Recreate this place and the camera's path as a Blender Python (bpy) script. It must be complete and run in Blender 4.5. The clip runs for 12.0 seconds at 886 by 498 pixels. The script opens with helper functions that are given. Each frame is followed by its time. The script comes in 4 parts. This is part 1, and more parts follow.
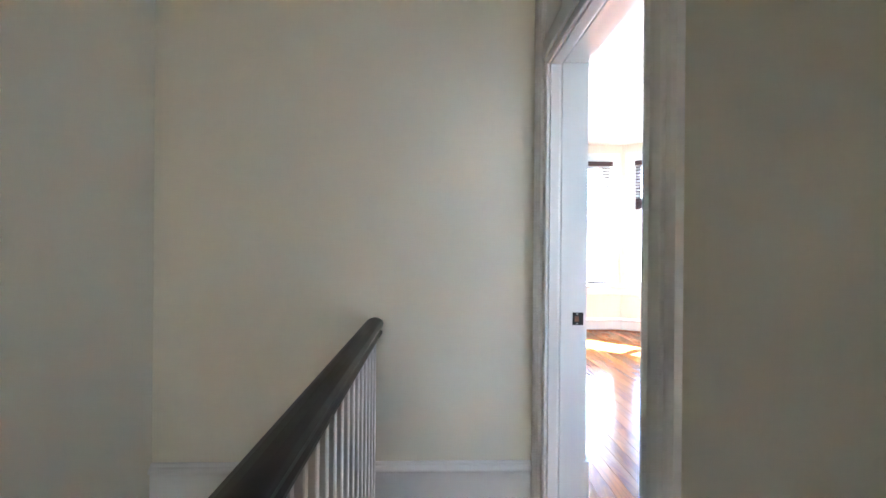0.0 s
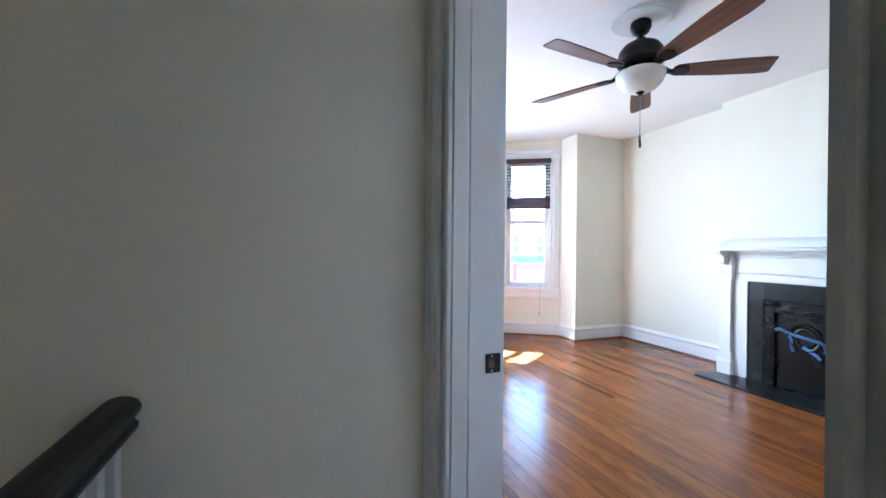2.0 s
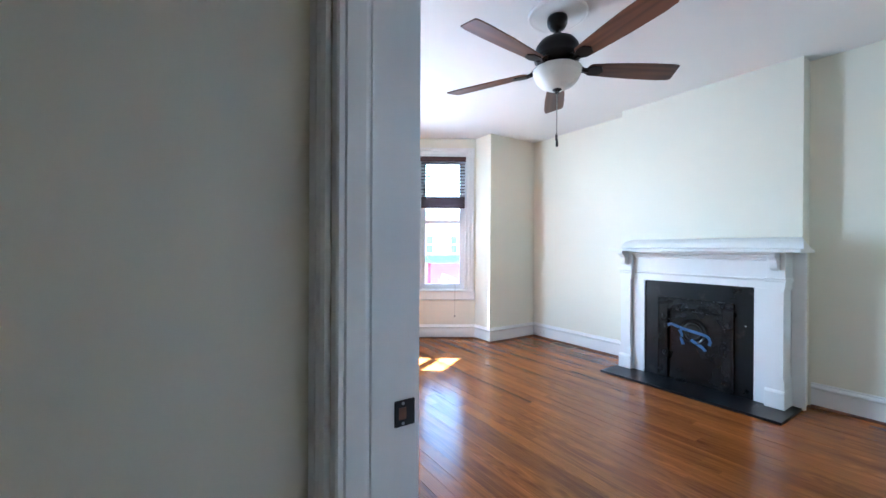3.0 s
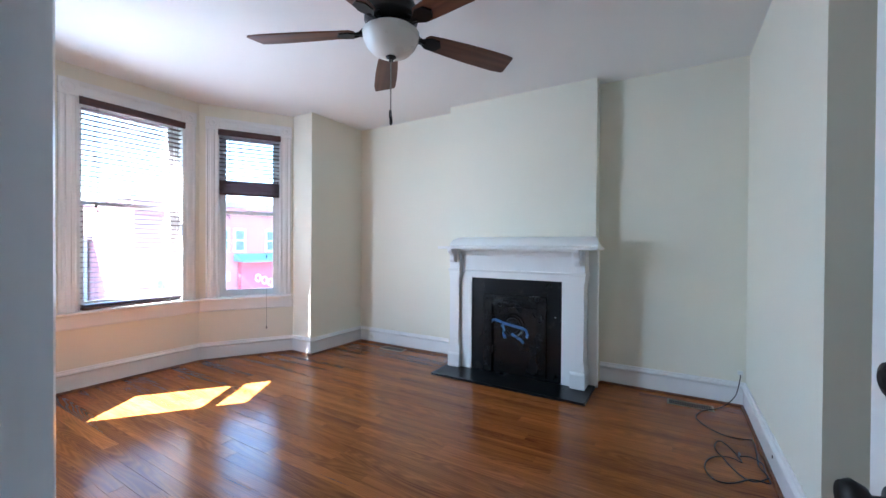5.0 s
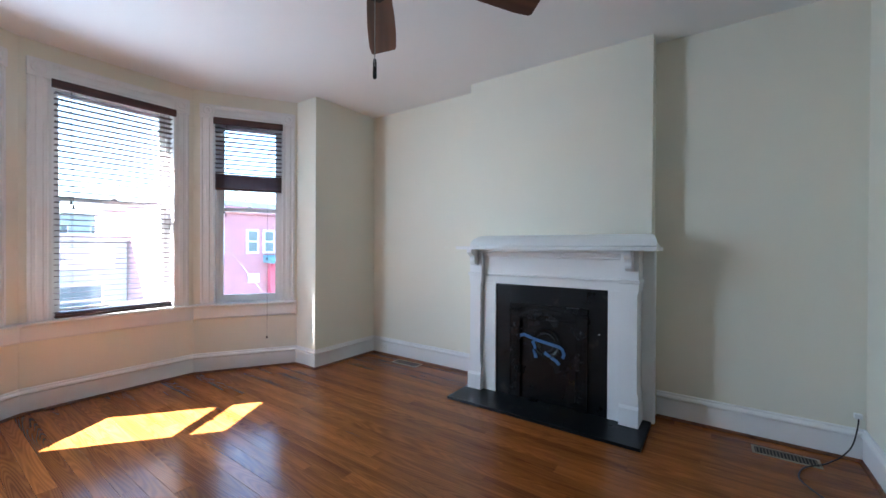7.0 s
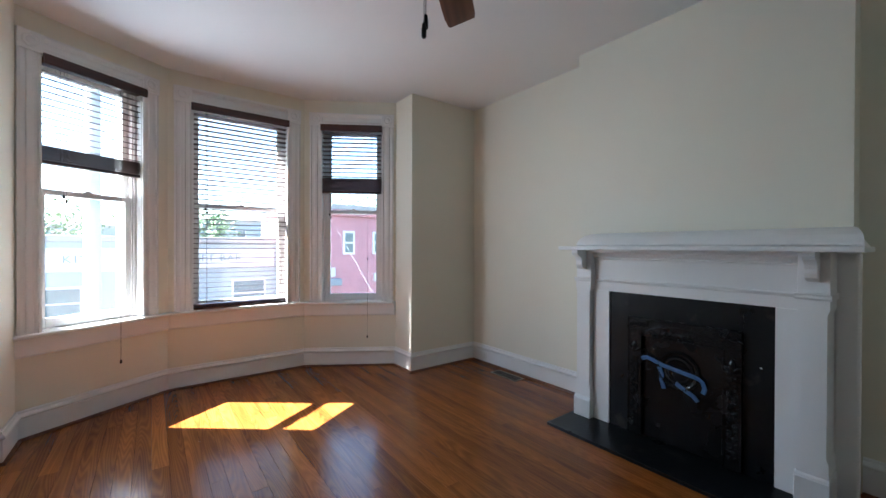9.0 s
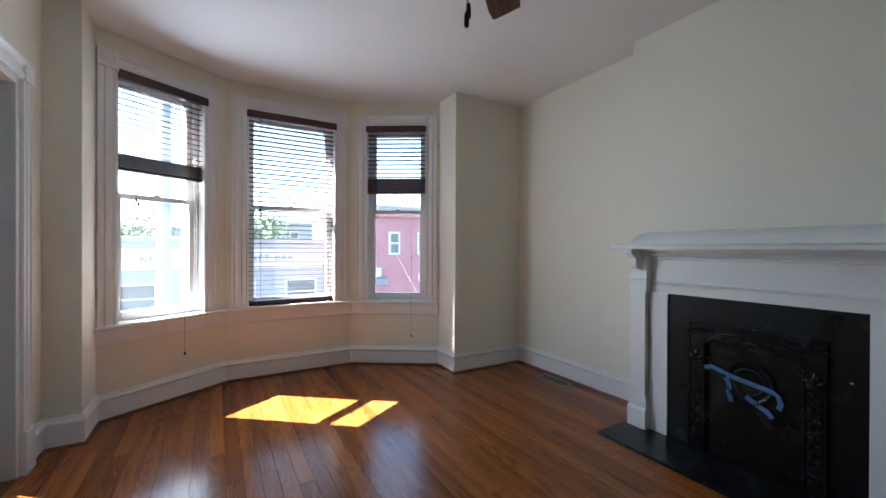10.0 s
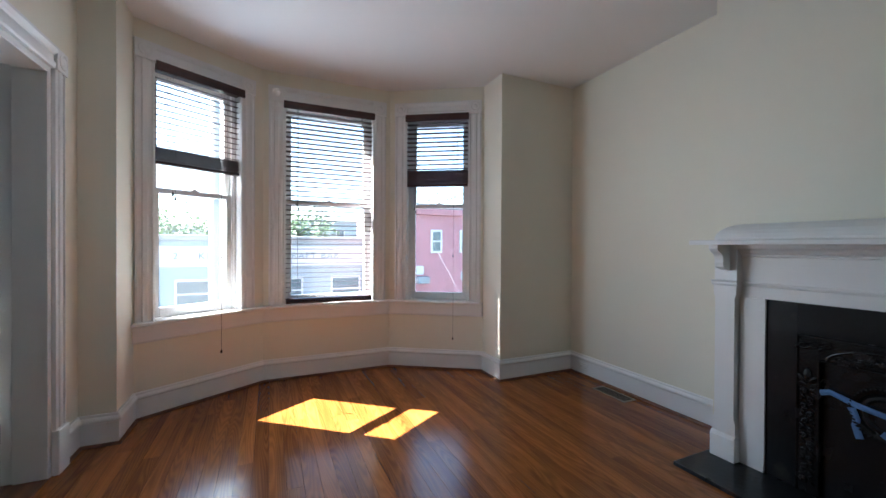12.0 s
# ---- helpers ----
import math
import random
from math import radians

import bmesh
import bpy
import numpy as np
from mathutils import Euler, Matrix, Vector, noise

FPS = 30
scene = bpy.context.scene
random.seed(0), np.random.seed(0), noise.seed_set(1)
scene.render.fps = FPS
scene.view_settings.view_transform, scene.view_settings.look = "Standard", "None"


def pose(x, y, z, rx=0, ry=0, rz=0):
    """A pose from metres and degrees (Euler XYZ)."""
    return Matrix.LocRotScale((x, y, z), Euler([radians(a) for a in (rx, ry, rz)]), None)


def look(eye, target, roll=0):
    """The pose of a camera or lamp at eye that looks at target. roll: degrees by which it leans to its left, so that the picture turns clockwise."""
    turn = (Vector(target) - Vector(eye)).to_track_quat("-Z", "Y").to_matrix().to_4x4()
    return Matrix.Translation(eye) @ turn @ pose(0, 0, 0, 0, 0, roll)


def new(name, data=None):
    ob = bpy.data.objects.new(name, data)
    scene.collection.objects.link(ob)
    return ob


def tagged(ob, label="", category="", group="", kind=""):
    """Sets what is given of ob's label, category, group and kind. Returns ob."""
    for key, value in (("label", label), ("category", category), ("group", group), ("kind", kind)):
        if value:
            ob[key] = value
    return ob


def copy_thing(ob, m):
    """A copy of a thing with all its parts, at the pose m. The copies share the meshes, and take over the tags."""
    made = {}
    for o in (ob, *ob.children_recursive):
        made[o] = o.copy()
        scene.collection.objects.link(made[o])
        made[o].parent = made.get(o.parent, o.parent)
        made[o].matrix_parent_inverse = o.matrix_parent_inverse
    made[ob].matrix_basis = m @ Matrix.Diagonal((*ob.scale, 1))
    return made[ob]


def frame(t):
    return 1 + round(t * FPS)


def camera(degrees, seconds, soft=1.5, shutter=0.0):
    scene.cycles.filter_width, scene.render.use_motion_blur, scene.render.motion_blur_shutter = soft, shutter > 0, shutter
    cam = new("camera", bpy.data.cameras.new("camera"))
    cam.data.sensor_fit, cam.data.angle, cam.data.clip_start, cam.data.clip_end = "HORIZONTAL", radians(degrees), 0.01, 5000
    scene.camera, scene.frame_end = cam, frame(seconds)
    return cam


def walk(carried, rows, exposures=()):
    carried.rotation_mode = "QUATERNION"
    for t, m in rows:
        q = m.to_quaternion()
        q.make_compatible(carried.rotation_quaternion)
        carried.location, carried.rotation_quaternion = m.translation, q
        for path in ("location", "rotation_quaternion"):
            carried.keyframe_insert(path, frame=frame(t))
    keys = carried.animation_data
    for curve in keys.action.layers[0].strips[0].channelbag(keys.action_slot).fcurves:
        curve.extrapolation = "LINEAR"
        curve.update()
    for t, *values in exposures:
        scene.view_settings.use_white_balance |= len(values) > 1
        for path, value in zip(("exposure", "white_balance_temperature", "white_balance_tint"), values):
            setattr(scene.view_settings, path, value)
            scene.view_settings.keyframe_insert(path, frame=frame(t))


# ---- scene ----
cam = camera(97.8, 12.0)
PATH = [
    (0, (0.101, -0.102, 1.216), (0.159, 1.898, 1.213), 0.5),
    (0.5, (0.138, 0.115, 1.234), (0.265, 2.111, 1.224), 0.6),
    (1, (0.167, 0.313, 1.233), (0.431, 2.295, 1.222), 0.6),
    (1.5, (0.177, 0.505, 1.248), (0.683, 2.44, 1.242), 0.5),
    (2, (0.21, 0.62, 1.243), (0.934, 2.484, 1.238), 0.5),
    (2.5, (0.292, 0.774, 1.252), (1.196, 2.558, 1.249), 0.3),
    (3, (0.364, 0.886, 1.264), (1.478, 2.548, 1.259), 0.3),
    (3.5, (0.455, 0.995, 1.262), (1.771, 2.501, 1.254), 0.3),
    (5.5, (0.816, 1.292, 1.275), (2.564, 2.263, 1.257), 0.4),
    (6, (0.946, 1.34, 1.272), (2.688, 2.324, 1.259), 0.4),
    (6.5, (1.112, 1.402, 1.26), (2.811, 2.457, 1.244), 0.4),
    (7, (1.288, 1.454, 1.264), (2.918, 2.613, 1.252), 0.3),
    (9, (1.687, 1.538, 1.258), (2.889, 3.136, 1.249), 0.2),
    (9.5, (1.702, 1.557, 1.248), (2.808, 3.223, 1.241), 0.2),
    (10, (1.717, 1.573, 1.247), (2.729, 3.298, 1.241), 0.2),
    (10.5, (1.715, 1.583, 1.233), (2.653, 3.35, 1.235), 0.3),
    (11, (1.713, 1.596, 1.239), (2.599, 3.389, 1.232), 0.3),
    (11.5, (1.752, 1.652, 1.218), (2.573, 3.476, 1.205), 0.3),
    (12, (1.85, 1.833, 1.226), (2.667, 3.658, 1.212), 0.3),
]
EXPOSURES = [(0.0, 7.0, 5450, 8), (0.5, 6.6, 5400, 8), (1.0, 6.2, 5300, 8), (1.5, 5.95, 5150, 8), (2.5, 5.55, 5100, 6), (3.7, 5.45, 5150, 7), (5.5, 4.72, 5250, 8), (7.0, 4.52, 5400, 8), (9.0, 3.96, 5700, 8), (12.0, 3.82, 5700, 8)]
walk(cam, [(t, look(eye, target, roll)) for t, eye, target, roll in PATH], EXPOSURES)

# ---- world and light ----
SUN_WAY = Vector((0.784, -0.621, -1.0)).normalized()
world = bpy.data.worlds.new("world")
scene.world = world
world.use_nodes = True
wn = world.node_tree
sky = wn.nodes.new("ShaderNodeTexSky")
sky.sky_type, sky.sun_disc = "NISHITA", False
sky.sun_elevation, sky.sun_rotation = math.asin(-SUN_WAY.z), math.atan2(-SUN_WAY.x, -SUN_WAY.y)
wn.links.new(sky.outputs[0], wn.nodes["Background"].inputs[0])
wn.nodes["Background"].inputs[1].default_value = 0.06

sun = new("sun", bpy.data.lights.new("sun", "SUN"))
sun.data.energy, sun.data.angle, sun.data.color = 5.0, radians(0.5), (1.0, 0.95, 0.88)
sun.matrix_world = look((-6, 10, 14), Vector((-6, 10, 14)) + SUN_WAY)


def area(name, m, w, h, energy, color, spread=180):
    ob = new(name, bpy.data.lights.new(name, "AREA"))
    ob.data.shape, ob.data.size, ob.data.size_y = "RECTANGLE", w, h
    ob.data.energy, ob.data.color = energy, color
    ob.data.spread = radians(spread)
    ob.matrix_world = m
    return ob


# sky light gathered at the inner edge of each window opening of the bay
for name, m, w, h, watts in (("bay_window_light_left", look((1.42, 5.302, 1.6), (1.42 + 0.534, 5.302 - 0.845, 1.6)), 0.55, 1.75, 1.02),
                             ("bay_window_light_middle", look((2.378, 5.56, 1.6), (2.378, 4.0, 1.6)), 0.78, 1.75, 0.16),
                             ("bay_window_light_right", look((3.311, 5.320, 1.6), (3.311 - 0.534, 5.320 - 0.845, 1.6)), 0.55, 1.75, 0.10)):
    area(name, m, w, h, watts, (0.74, 0.87, 1.0), 140)
area("small_window_light", look((0.18, 4.81, 1.4), (0.18, 3.0, 1.3)), 0.7, 1.1, 0.8, (0.78, 0.90, 1.0))

# ---- materials ----
def material(name, color, rough=0.5, metal=0.0, vary=0.06, scale=3.0, grain=60.0, bump=0.05, coat=0.0, per_object=0.0, stretch=(1, 1, 1), spec=0.5, fleck=None):
    """A painted or plain surface with broad and fine variation."""
    m = bpy.data.materials.new(name)
    m.use_nodes = True
    n, l = m.node_tree.nodes, m.node_tree.links
    b = n["Principled BSDF"]
    b.inputs["Metallic"].default_value = metal
    b.inputs["Coat Weight"].default_value = coat
    b.inputs["Coat Roughness"].default_value = 0.12
    b.inputs["Specular IOR Level"].default_value = spec
    tc = n.new("ShaderNodeTexCoord")
    mp = n.new("ShaderNodeMapping")
    mp.inputs["Scale"].default_value = stretch
    l.new(tc.outputs["Object"], mp.inputs[0])
    big, fine = n.new("ShaderNodeTexNoise"), n.new("ShaderNodeTexNoise")
    big.inputs["Scale"].default_value, fine.inputs["Scale"].default_value = scale, grain
    big.inputs["Detail"].default_value, fine.inputs["Detail"].default_value = 4, 3
    for x in (big, fine):
        l.new(mp.outputs[0], x.inputs["Vector"])
    hsv = n.new("ShaderNodeHueSaturation")
    hsv.inputs["Color"].default_value = (*color, 1)
    mix = n.new("ShaderNodeMath")
    mix.operation = "MULTIPLY_ADD"
    l.new(fine.outputs[0], mix.inputs[0])
    mix.inputs[1].default_value = 0.5
    l.new(big.outputs[0], mix.inputs[2])
    last = mix
    if per_object:
        info = n.new("ShaderNodeObjectInfo")
        add = n.new("ShaderNodeMath")
        add.operation = "MULTIPLY_ADD"
        l.new(info.outputs["Random"], add.inputs[0])
        add.inputs[1].default_value = per_object / max(vary, 1e-3)
        l.new(mix.outputs[0], add.inputs[2])
        last = add
    rng = n.new("ShaderNodeMapRange")
    rng.clamp = False
    rng.inputs["From Min"].default_value, rng.inputs["From Max"].default_value = 0.25, 1.25
    rng.inputs["To Min"].default_value, rng.inputs["To Max"].default_value = 1 - vary, 1 + vary
    l.new(last.outputs[0], rng.inputs[0])
    l.new(rng.outputs[0], hsv.inputs["Value"])
    if fleck:
        spot, cut, blend = n.new("ShaderNodeTexNoise"), n.new("ShaderNodeMapRange"), n.new("ShaderNodeMix")
        spot.inputs["Scale"].default_value, spot.inputs["Detail"].default_value = 7.0, 7
        cut.inputs["From Min"].default_value, cut.inputs["From Max"].default_value = 0.60, 0.74
        blend.data_type = "RGBA"
        blend.inputs["B"].default_value = (*fleck, 1)
        l.new(tc.outputs["Object"], spot.inputs["Vector"])
        l.new(spot.outputs[0], cut.inputs[0])
        l.new(cut.outputs[0], blend.inputs["Factor"])
        l.new(hsv.outputs[0], blend.inputs["A"])
        l.new(blend.outputs["Result"], b.inputs["Base Color"])
    else:
        l.new(hsv.outputs[0], b.inputs["Base Color"])
    rr = n.new("ShaderNodeMapRange")
    rr.inputs["To Min"].default_value, rr.inputs["To Max"].default_value = max(rough - 0.08, 0.02), min(rough + 0.08, 1)
    l.new(big.outputs[0], rr.inputs[0])
    l.new(rr.outputs[0], b.inputs["Roughness"])
    bp = n.new("ShaderNodeBump")
    bp.inputs["Strength"].default_value, bp.inputs["Distance"].default_value = bump, 0.01
    l.new(mix.outputs[0], bp.inputs["Height"])
    l.new(bp.outputs[0], b.inputs["Normal"])
    return m


def wood(name, dark, light, rough, ring=26.0, along=(9.0, 0.55, 9.0), per_object=1.0, coat=0.0, shift=0.6, soft=0.0, spec=0.5, lines=0.22):
    """Straight-grained timber, the grain running along local y; each board takes its own tone."""
    m = bpy.data.materials.new(name)
    m.use_nodes = True
    n, l = m.node_tree.nodes, m.node_tree.links
    b = n["Principled BSDF"]
    b.inputs["Coat Weight"].default_value = coat
    b.inputs["Coat Roughness"].default_value = 0.1
    b.inputs["Specular IOR Level"].default_value = spec
    tc, info, mp = n.new("ShaderNodeTexCoord"), n.new("ShaderNodeObjectInfo"), n.new("ShaderNodeMapping")
    mp.inputs["Scale"].default_value = along
    off = n.new("ShaderNodeVectorMath")
    off.operation = "MULTIPLY_ADD"
    off.inputs[1].default_value = (37.0, 53.0, 71.0)
    l.new(info.outputs["Random"], off.inputs[0])
    l.new(tc.outputs["Object"], mp.inputs[0])
    l.new(mp.outputs[0], off.inputs[2])
    warp = n.new("ShaderNodeTexNoise")
    warp.inputs["Scale"].default_value, warp.inputs["Detail"].default_value = 1.2, 0.6
    l.new(off.outputs[0], warp.inputs["Vector"])
    wave = n.new("ShaderNodeTexNoise")
    wave.inputs["Scale"].default_value, wave.inputs["Detail"].default_value = 2.0, 5
    rings = n.new("ShaderNodeMath")
    rings.operation = "MULTIPLY"
    rings.inputs[1].default_value = ring
    l.new(warp.outputs[0], rings.inputs[0])
    sine = n.new("ShaderNodeMath")
    sine.operation = "SINE"
    l.new(rings.outputs[0], sine.inputs[0])
    l.new(off.outputs[0], wave.inputs["Vector"])
    grain = n.new("ShaderNodeMath")
    grain.operation = "MULTIPLY_ADD"
    l.new(sine.outputs[0], grain.inputs[0])
    grain.inputs[1].default_value = lines
    l.new(wave.outputs[0], grain.inputs[2])
    tone = n.new("ShaderNodeMath")
    tone.operation = "MULTIPLY_ADD"
    l.new(info.outputs["Random"], tone.inputs[0])
    tone.inputs[1].default_value = shift * per_object
    l.new(grain.outputs[0], tone.inputs[2])
    ramp = n.new("ShaderNodeMapRange")
    ramp.inputs["From Min"].default_value, ramp.inputs["From Max"].default_value = 0.3 - soft / 2, 1.1 + soft / 2
    l.new(tone.outputs[0], ramp.inputs[0])
    mix = n.new("ShaderNodeMix")
    mix.data_type = "RGBA"
    l.new(ramp.outputs[0], mix.inputs["Factor"])
    mix.inputs["A"].default_value, mix.inputs["B"].default_value = (*light, 1), (*dark, 1)
    l.new(mix.outputs["Result"], b.inputs["Base Color"])
    wear = n.new("ShaderNodeTexNoise")
    wear.inputs["Scale"].default_value, wear.inputs["Detail"].default_value = 2.5, 4
    l.new(tc.outputs["Object"], wear.inputs["Vector"])
    rr = n.new("ShaderNodeMapRange")
    rr.inputs["To Min"].default_value, rr.inputs["To Max"].default_value = max(rough - 0.1, 0.05), rough + 0.12
    l.new(wear.outputs[0], rr.inputs[0])
    l.new(rr.outputs[0], b.inputs["Roughness"])
    bp = n.new("ShaderNodeBump")
    bp.inputs["Strength"].default_value, bp.inputs["Distance"].default_value = 0.08, 0.004
    l.new(grain.outputs[0], bp.inputs["Height"])
    l.new(bp.outputs[0], b.inputs["Normal"])
    return m


def glass_material(name, rough=0.0, haze=0.011):
    m = bpy.data.materials.new(name)
    m.use_nodes = True
    n, l = m.node_tree.nodes, m.node_tree.links
    n.remove(n["Principled BSDF"])
    t, g, mix, f = n.new("ShaderNodeBsdfTransparent"), n.new("ShaderNodeBsdfGlossy"), n.new("ShaderNodeMixShader"), n.new("ShaderNodeFresnel")
    t.inputs[0].default_value = (0.94, 0.96, 0.95, 1)
    g.inputs["Roughness"].default_value = rough
    f.inputs[0].default_value = 1.3
    l.new(f.outputs[0], mix.inputs[0])
    l.new(t.outputs[0], mix.inputs[1])
    l.new(g.outputs[0], mix.inputs[2])
    # pale scatter mixed into the pane stands in for the veil of lens glare
    glare, veil = n.new("ShaderNodeBsdfTranslucent"), n.new("ShaderNodeMixShader")
    glare.inputs[0].default_value = (0.85, 0.87, 0.9, 1)
    veil.inputs[0].default_value = haze
    l.new(mix.outputs[0], veil.inputs[1])
    l.new(glare.outputs[0], veil.inputs[2])
    l.new(veil.outputs[0], n["Material Output"].inputs[0])
    return m


WALL = material("wall_paint_cream", (0.785, 0.755, 0.640), 0.62, vary=0.02, scale=1.1, grain=180, bump=0.06)
CEIL = material("ceiling_paint_white", (0.80, 0.785, 0.765), 0.75, vary=0.02, scale=0.8, grain=150, bump=0.06)
TRIM = material("trim_paint_white", (0.80, 0.80, 0.79), 0.32, vary=0.025, scale=4, grain=70, bump=0.04)
DOOR = material("door_paint_white", (0.78, 0.78, 0.77), 0.38, vary=0.03, scale=4, grain=60, bump=0.05)
FLOOR = wood("heart_pine", (0.085, 0.020, 0.004), (0.43, 0.145, 0.030), 0.18, coat=0.0, shift=0.45, ring=150.0, along=(9.0, 0.55, 9.0), soft=0.4, spec=0.32, lines=0.15)
PALEFLOOR = material("pale_beige_floor", (0.42, 0.37, 0.28), 0.6, vary=0.12, scale=3)
SHOE = wood("shoe_moulding_wood", (0.07, 0.022, 0.007), (0.19, 0.065, 0.02), 0.42, per_object=0.3)
SUB = material("floor_gap_dark", (0.03, 0.015, 0.008), 0.8)
BLIND = wood("mahogany_slat", (0.028, 0.010, 0.008), (0.075, 0.024, 0.016), 0.35, per_object=0.6, along=(0.55, 9, 9))
BLADE = wood("walnut_fan_blade", (0.045, 0.017, 0.009), (0.15, 0.058, 0.028), 0.42, per_object=0.2, along=(0.6, 9, 9))
RAIL = wood("dark_rail_wood", (0.005, 0.0025, 0.002), (0.014, 0.006, 0.0045), 0.38, per_object=0.1, spec=0.22)
BRONZE = material("oil_rubbed_bronze", (0.018, 0.015, 0.014), 0.38, metal=0.7, vary=0.15)
IRON = material("black_cast_iron", (0.006, 0.006, 0.0065), 0.26, spec=0.4, vary=0.25, scale=9, grain=90, bump=0.2)
SLATE = material("black_slate", (0.005, 0.006, 0.0075), 0.3, vary=0.5, scale=5, grain=40, bump=0.12, spec=0.32, fleck=(0.04, 0.036, 0.032))
STEEL = material("worn_steel", (0.34, 0.33, 0.31), 0.35, metal=1.0, vary=0.2, scale=40)
DARKHOLE = material("dark_recess", (0.01, 0.01, 0.01), 0.8)
TAPE = material("blue_painters_tape", (0.17, 0.34, 0.66), 0.55, vary=0.2, scale=20)
CORD = material("dark_cord", (0.03, 0.022, 0.018), 0.7)
CABLE = material("black_cable_rubber", (0.008, 0.008, 0.008), 0.5)
PLASTIC = material("white_plastic", (0.75, 0.75, 0.72), 0.35)
# colour of the unseen rear wall that bounces warm sun into the hall
BOUNCE_WALL = material("bounce_wall_render", (0.225, 0.175, 0.118), 0.85, vary=0.12, scale=0.8)
LOUVRE = material("register_slats", (0.17, 0.13, 0.085), 0.5, metal=0.3, vary=0.15)
VENT = material("bronze_register_paint", (0.34, 0.27, 0.18), 0.45, metal=0.2, vary=0.15)
BOWL = material("frosted_glass_bowl", (0.80, 0.80, 0.77), 0.28, vary=0.02)
GLASS = glass_material("window_glass")
MORTAR = material("asphalt", (0.05, 0.05, 0.052), 0.85, vary=0.2)
BRICKRED = material("painted_red_brick", (0.42, 0.20, 0.22), 0.8, vary=0.35, scale=2.5, grain=30)
STUCCO = material("pale_stucco", (0.34, 0.39, 0.40), 0.8, vary=0.1, scale=0.7)
GREYSTONE = material("grey_stucco", (0.26, 0.30, 0.31), 0.8, vary=0.12, scale=0.7)
TEAL = material("teal_awning_canvas", (0.19, 0.32, 0.35), 0.75, vary=0.1)
CRIMSON = material("crimson_shopfront_paint", (0.50, 0.09, 0.13), 0.6, vary=0.1)
SIGNWHITE = material("sign_white", (0.62, 0.62, 0.60), 0.6)
SIGNGREY = material("sign_grey", (0.22, 0.25, 0.27), 0.6)
FARGLASS = material("far_window_glass", (0.10, 0.14, 0.15), 0.15, vary=0.2)
CONCRETE = material("concrete", (0.36, 0.35, 0.33), 0.85, vary=0.15, scale=1.5)
LEAF = material("leaf_green", (0.075, 0.13, 0.035), 0.6, vary=0.35, scale=2.0)
BARK = material("bark", (0.11, 0.08, 0.055), 0.9, vary=0.3)


# ---- building helpers ----
def mesh(name, bm, mat, smooth=False):
    bmesh.ops.recalc_face_normals(bm, faces=bm.faces)
    me = bpy.data.meshes.new(name)
    bm.to_mesh(me)
    bm.free()
    me.materials.append(mat)
    if smooth:
        for p in me.polygons:
            p.use_smooth = True
    return me


def part(name, bm, mat, parent=None, label="", smooth=False):
    ob = new(name, mesh(name, bm, mat, smooth))
    ob.parent = parent
    return tagged(ob, label)


def share(name, me, parent, m=None):
    ob = new(name, me)
    ob.parent = parent
    if m is not None:
        ob.matrix_local = m
    return ob


def thing(name, label, category, m=None, group="", kind=""):
    ob = new(name)
    ob.empty_display_size = 0.1
    if m is not None:
        ob.matrix_world = m
    return tagged(ob, label, category, group, kind)


def box(x0, x1, y0, y1, z0, z1, bevel=0.0, bm=None, seg=2):
    """A box with softened edges."""
    own = bmesh.new()
    bmesh.ops.create_cube(own, size=1)
    bmesh.ops.scale(own, vec=(x1 - x0, y1 - y0, z1 - z0), verts=own.verts)
    bmesh.ops.translate(own, vec=((x0 + x1) / 2, (y0 + y1) / 2, (z0 + z1) / 2), verts=own.verts)
    if bevel:
        bmesh.ops.bevel(own, geom=own.edges[:], offset=bevel, segments=seg, affect="EDGES", profile=0.5)
    return merge(bm, own)


def merge(bm, own):
    if bm is None:
        return own
    me = bpy.data.meshes.new("tmp")
    own.to_mesh(me)
    own.free()
    bm.from_mesh(me)
    bpy.data.meshes.remove(me)
    return bm


def prism(pts, place, a, b, bm=None):
    """Extrudes a closed outline: place(u, v, w) gives the point, w runs from a to b."""
    bm = bm or bmesh.new()
    r0 = [bm.verts.new(place(u, v, a)) for u, v in pts]
    r1 = [bm.verts.new(place(u, v, b)) for u, v in pts]
    k = len(pts)
    for i in range(k):
        bm.faces.new((r0[i], r0[(i + 1) % k], r1[(i + 1) % k], r1[i]))
    bm.faces.new(r0)
    bm.faces.new(r1)
    return bm


def lathe(profile, seg=32, bm=None, m=Matrix()):
    """Turns (radius, z) points round the z axis."""
    bm = bm or bmesh.new()
    rings = []
    for r, z in profile:
        if r < 1e-5:
            rings.append([bm.verts.new(m @ Vector((0, 0, z)))])
        else:
            rings.append([bm.verts.new(m @ Vector((r * math.cos(2 * math.pi * i / seg), r * math.sin(2 * math.pi * i / seg), z))) for i in range(seg)])
    for p, q in zip(rings, rings[1:]):
        for i in range(seg):
            j = (i + 1) % seg
            if len(p) == 1 and len(q) > 1:
                bm.faces.new((p[0], q[i], q[j]))
            elif len(q) == 1 and len(p) > 1:
                bm.faces.new((p[i], q[0], p[j]))
            elif len(p) > 1:
                bm.faces.new((p[i], p[j], q[j], q[i]))
    return bm


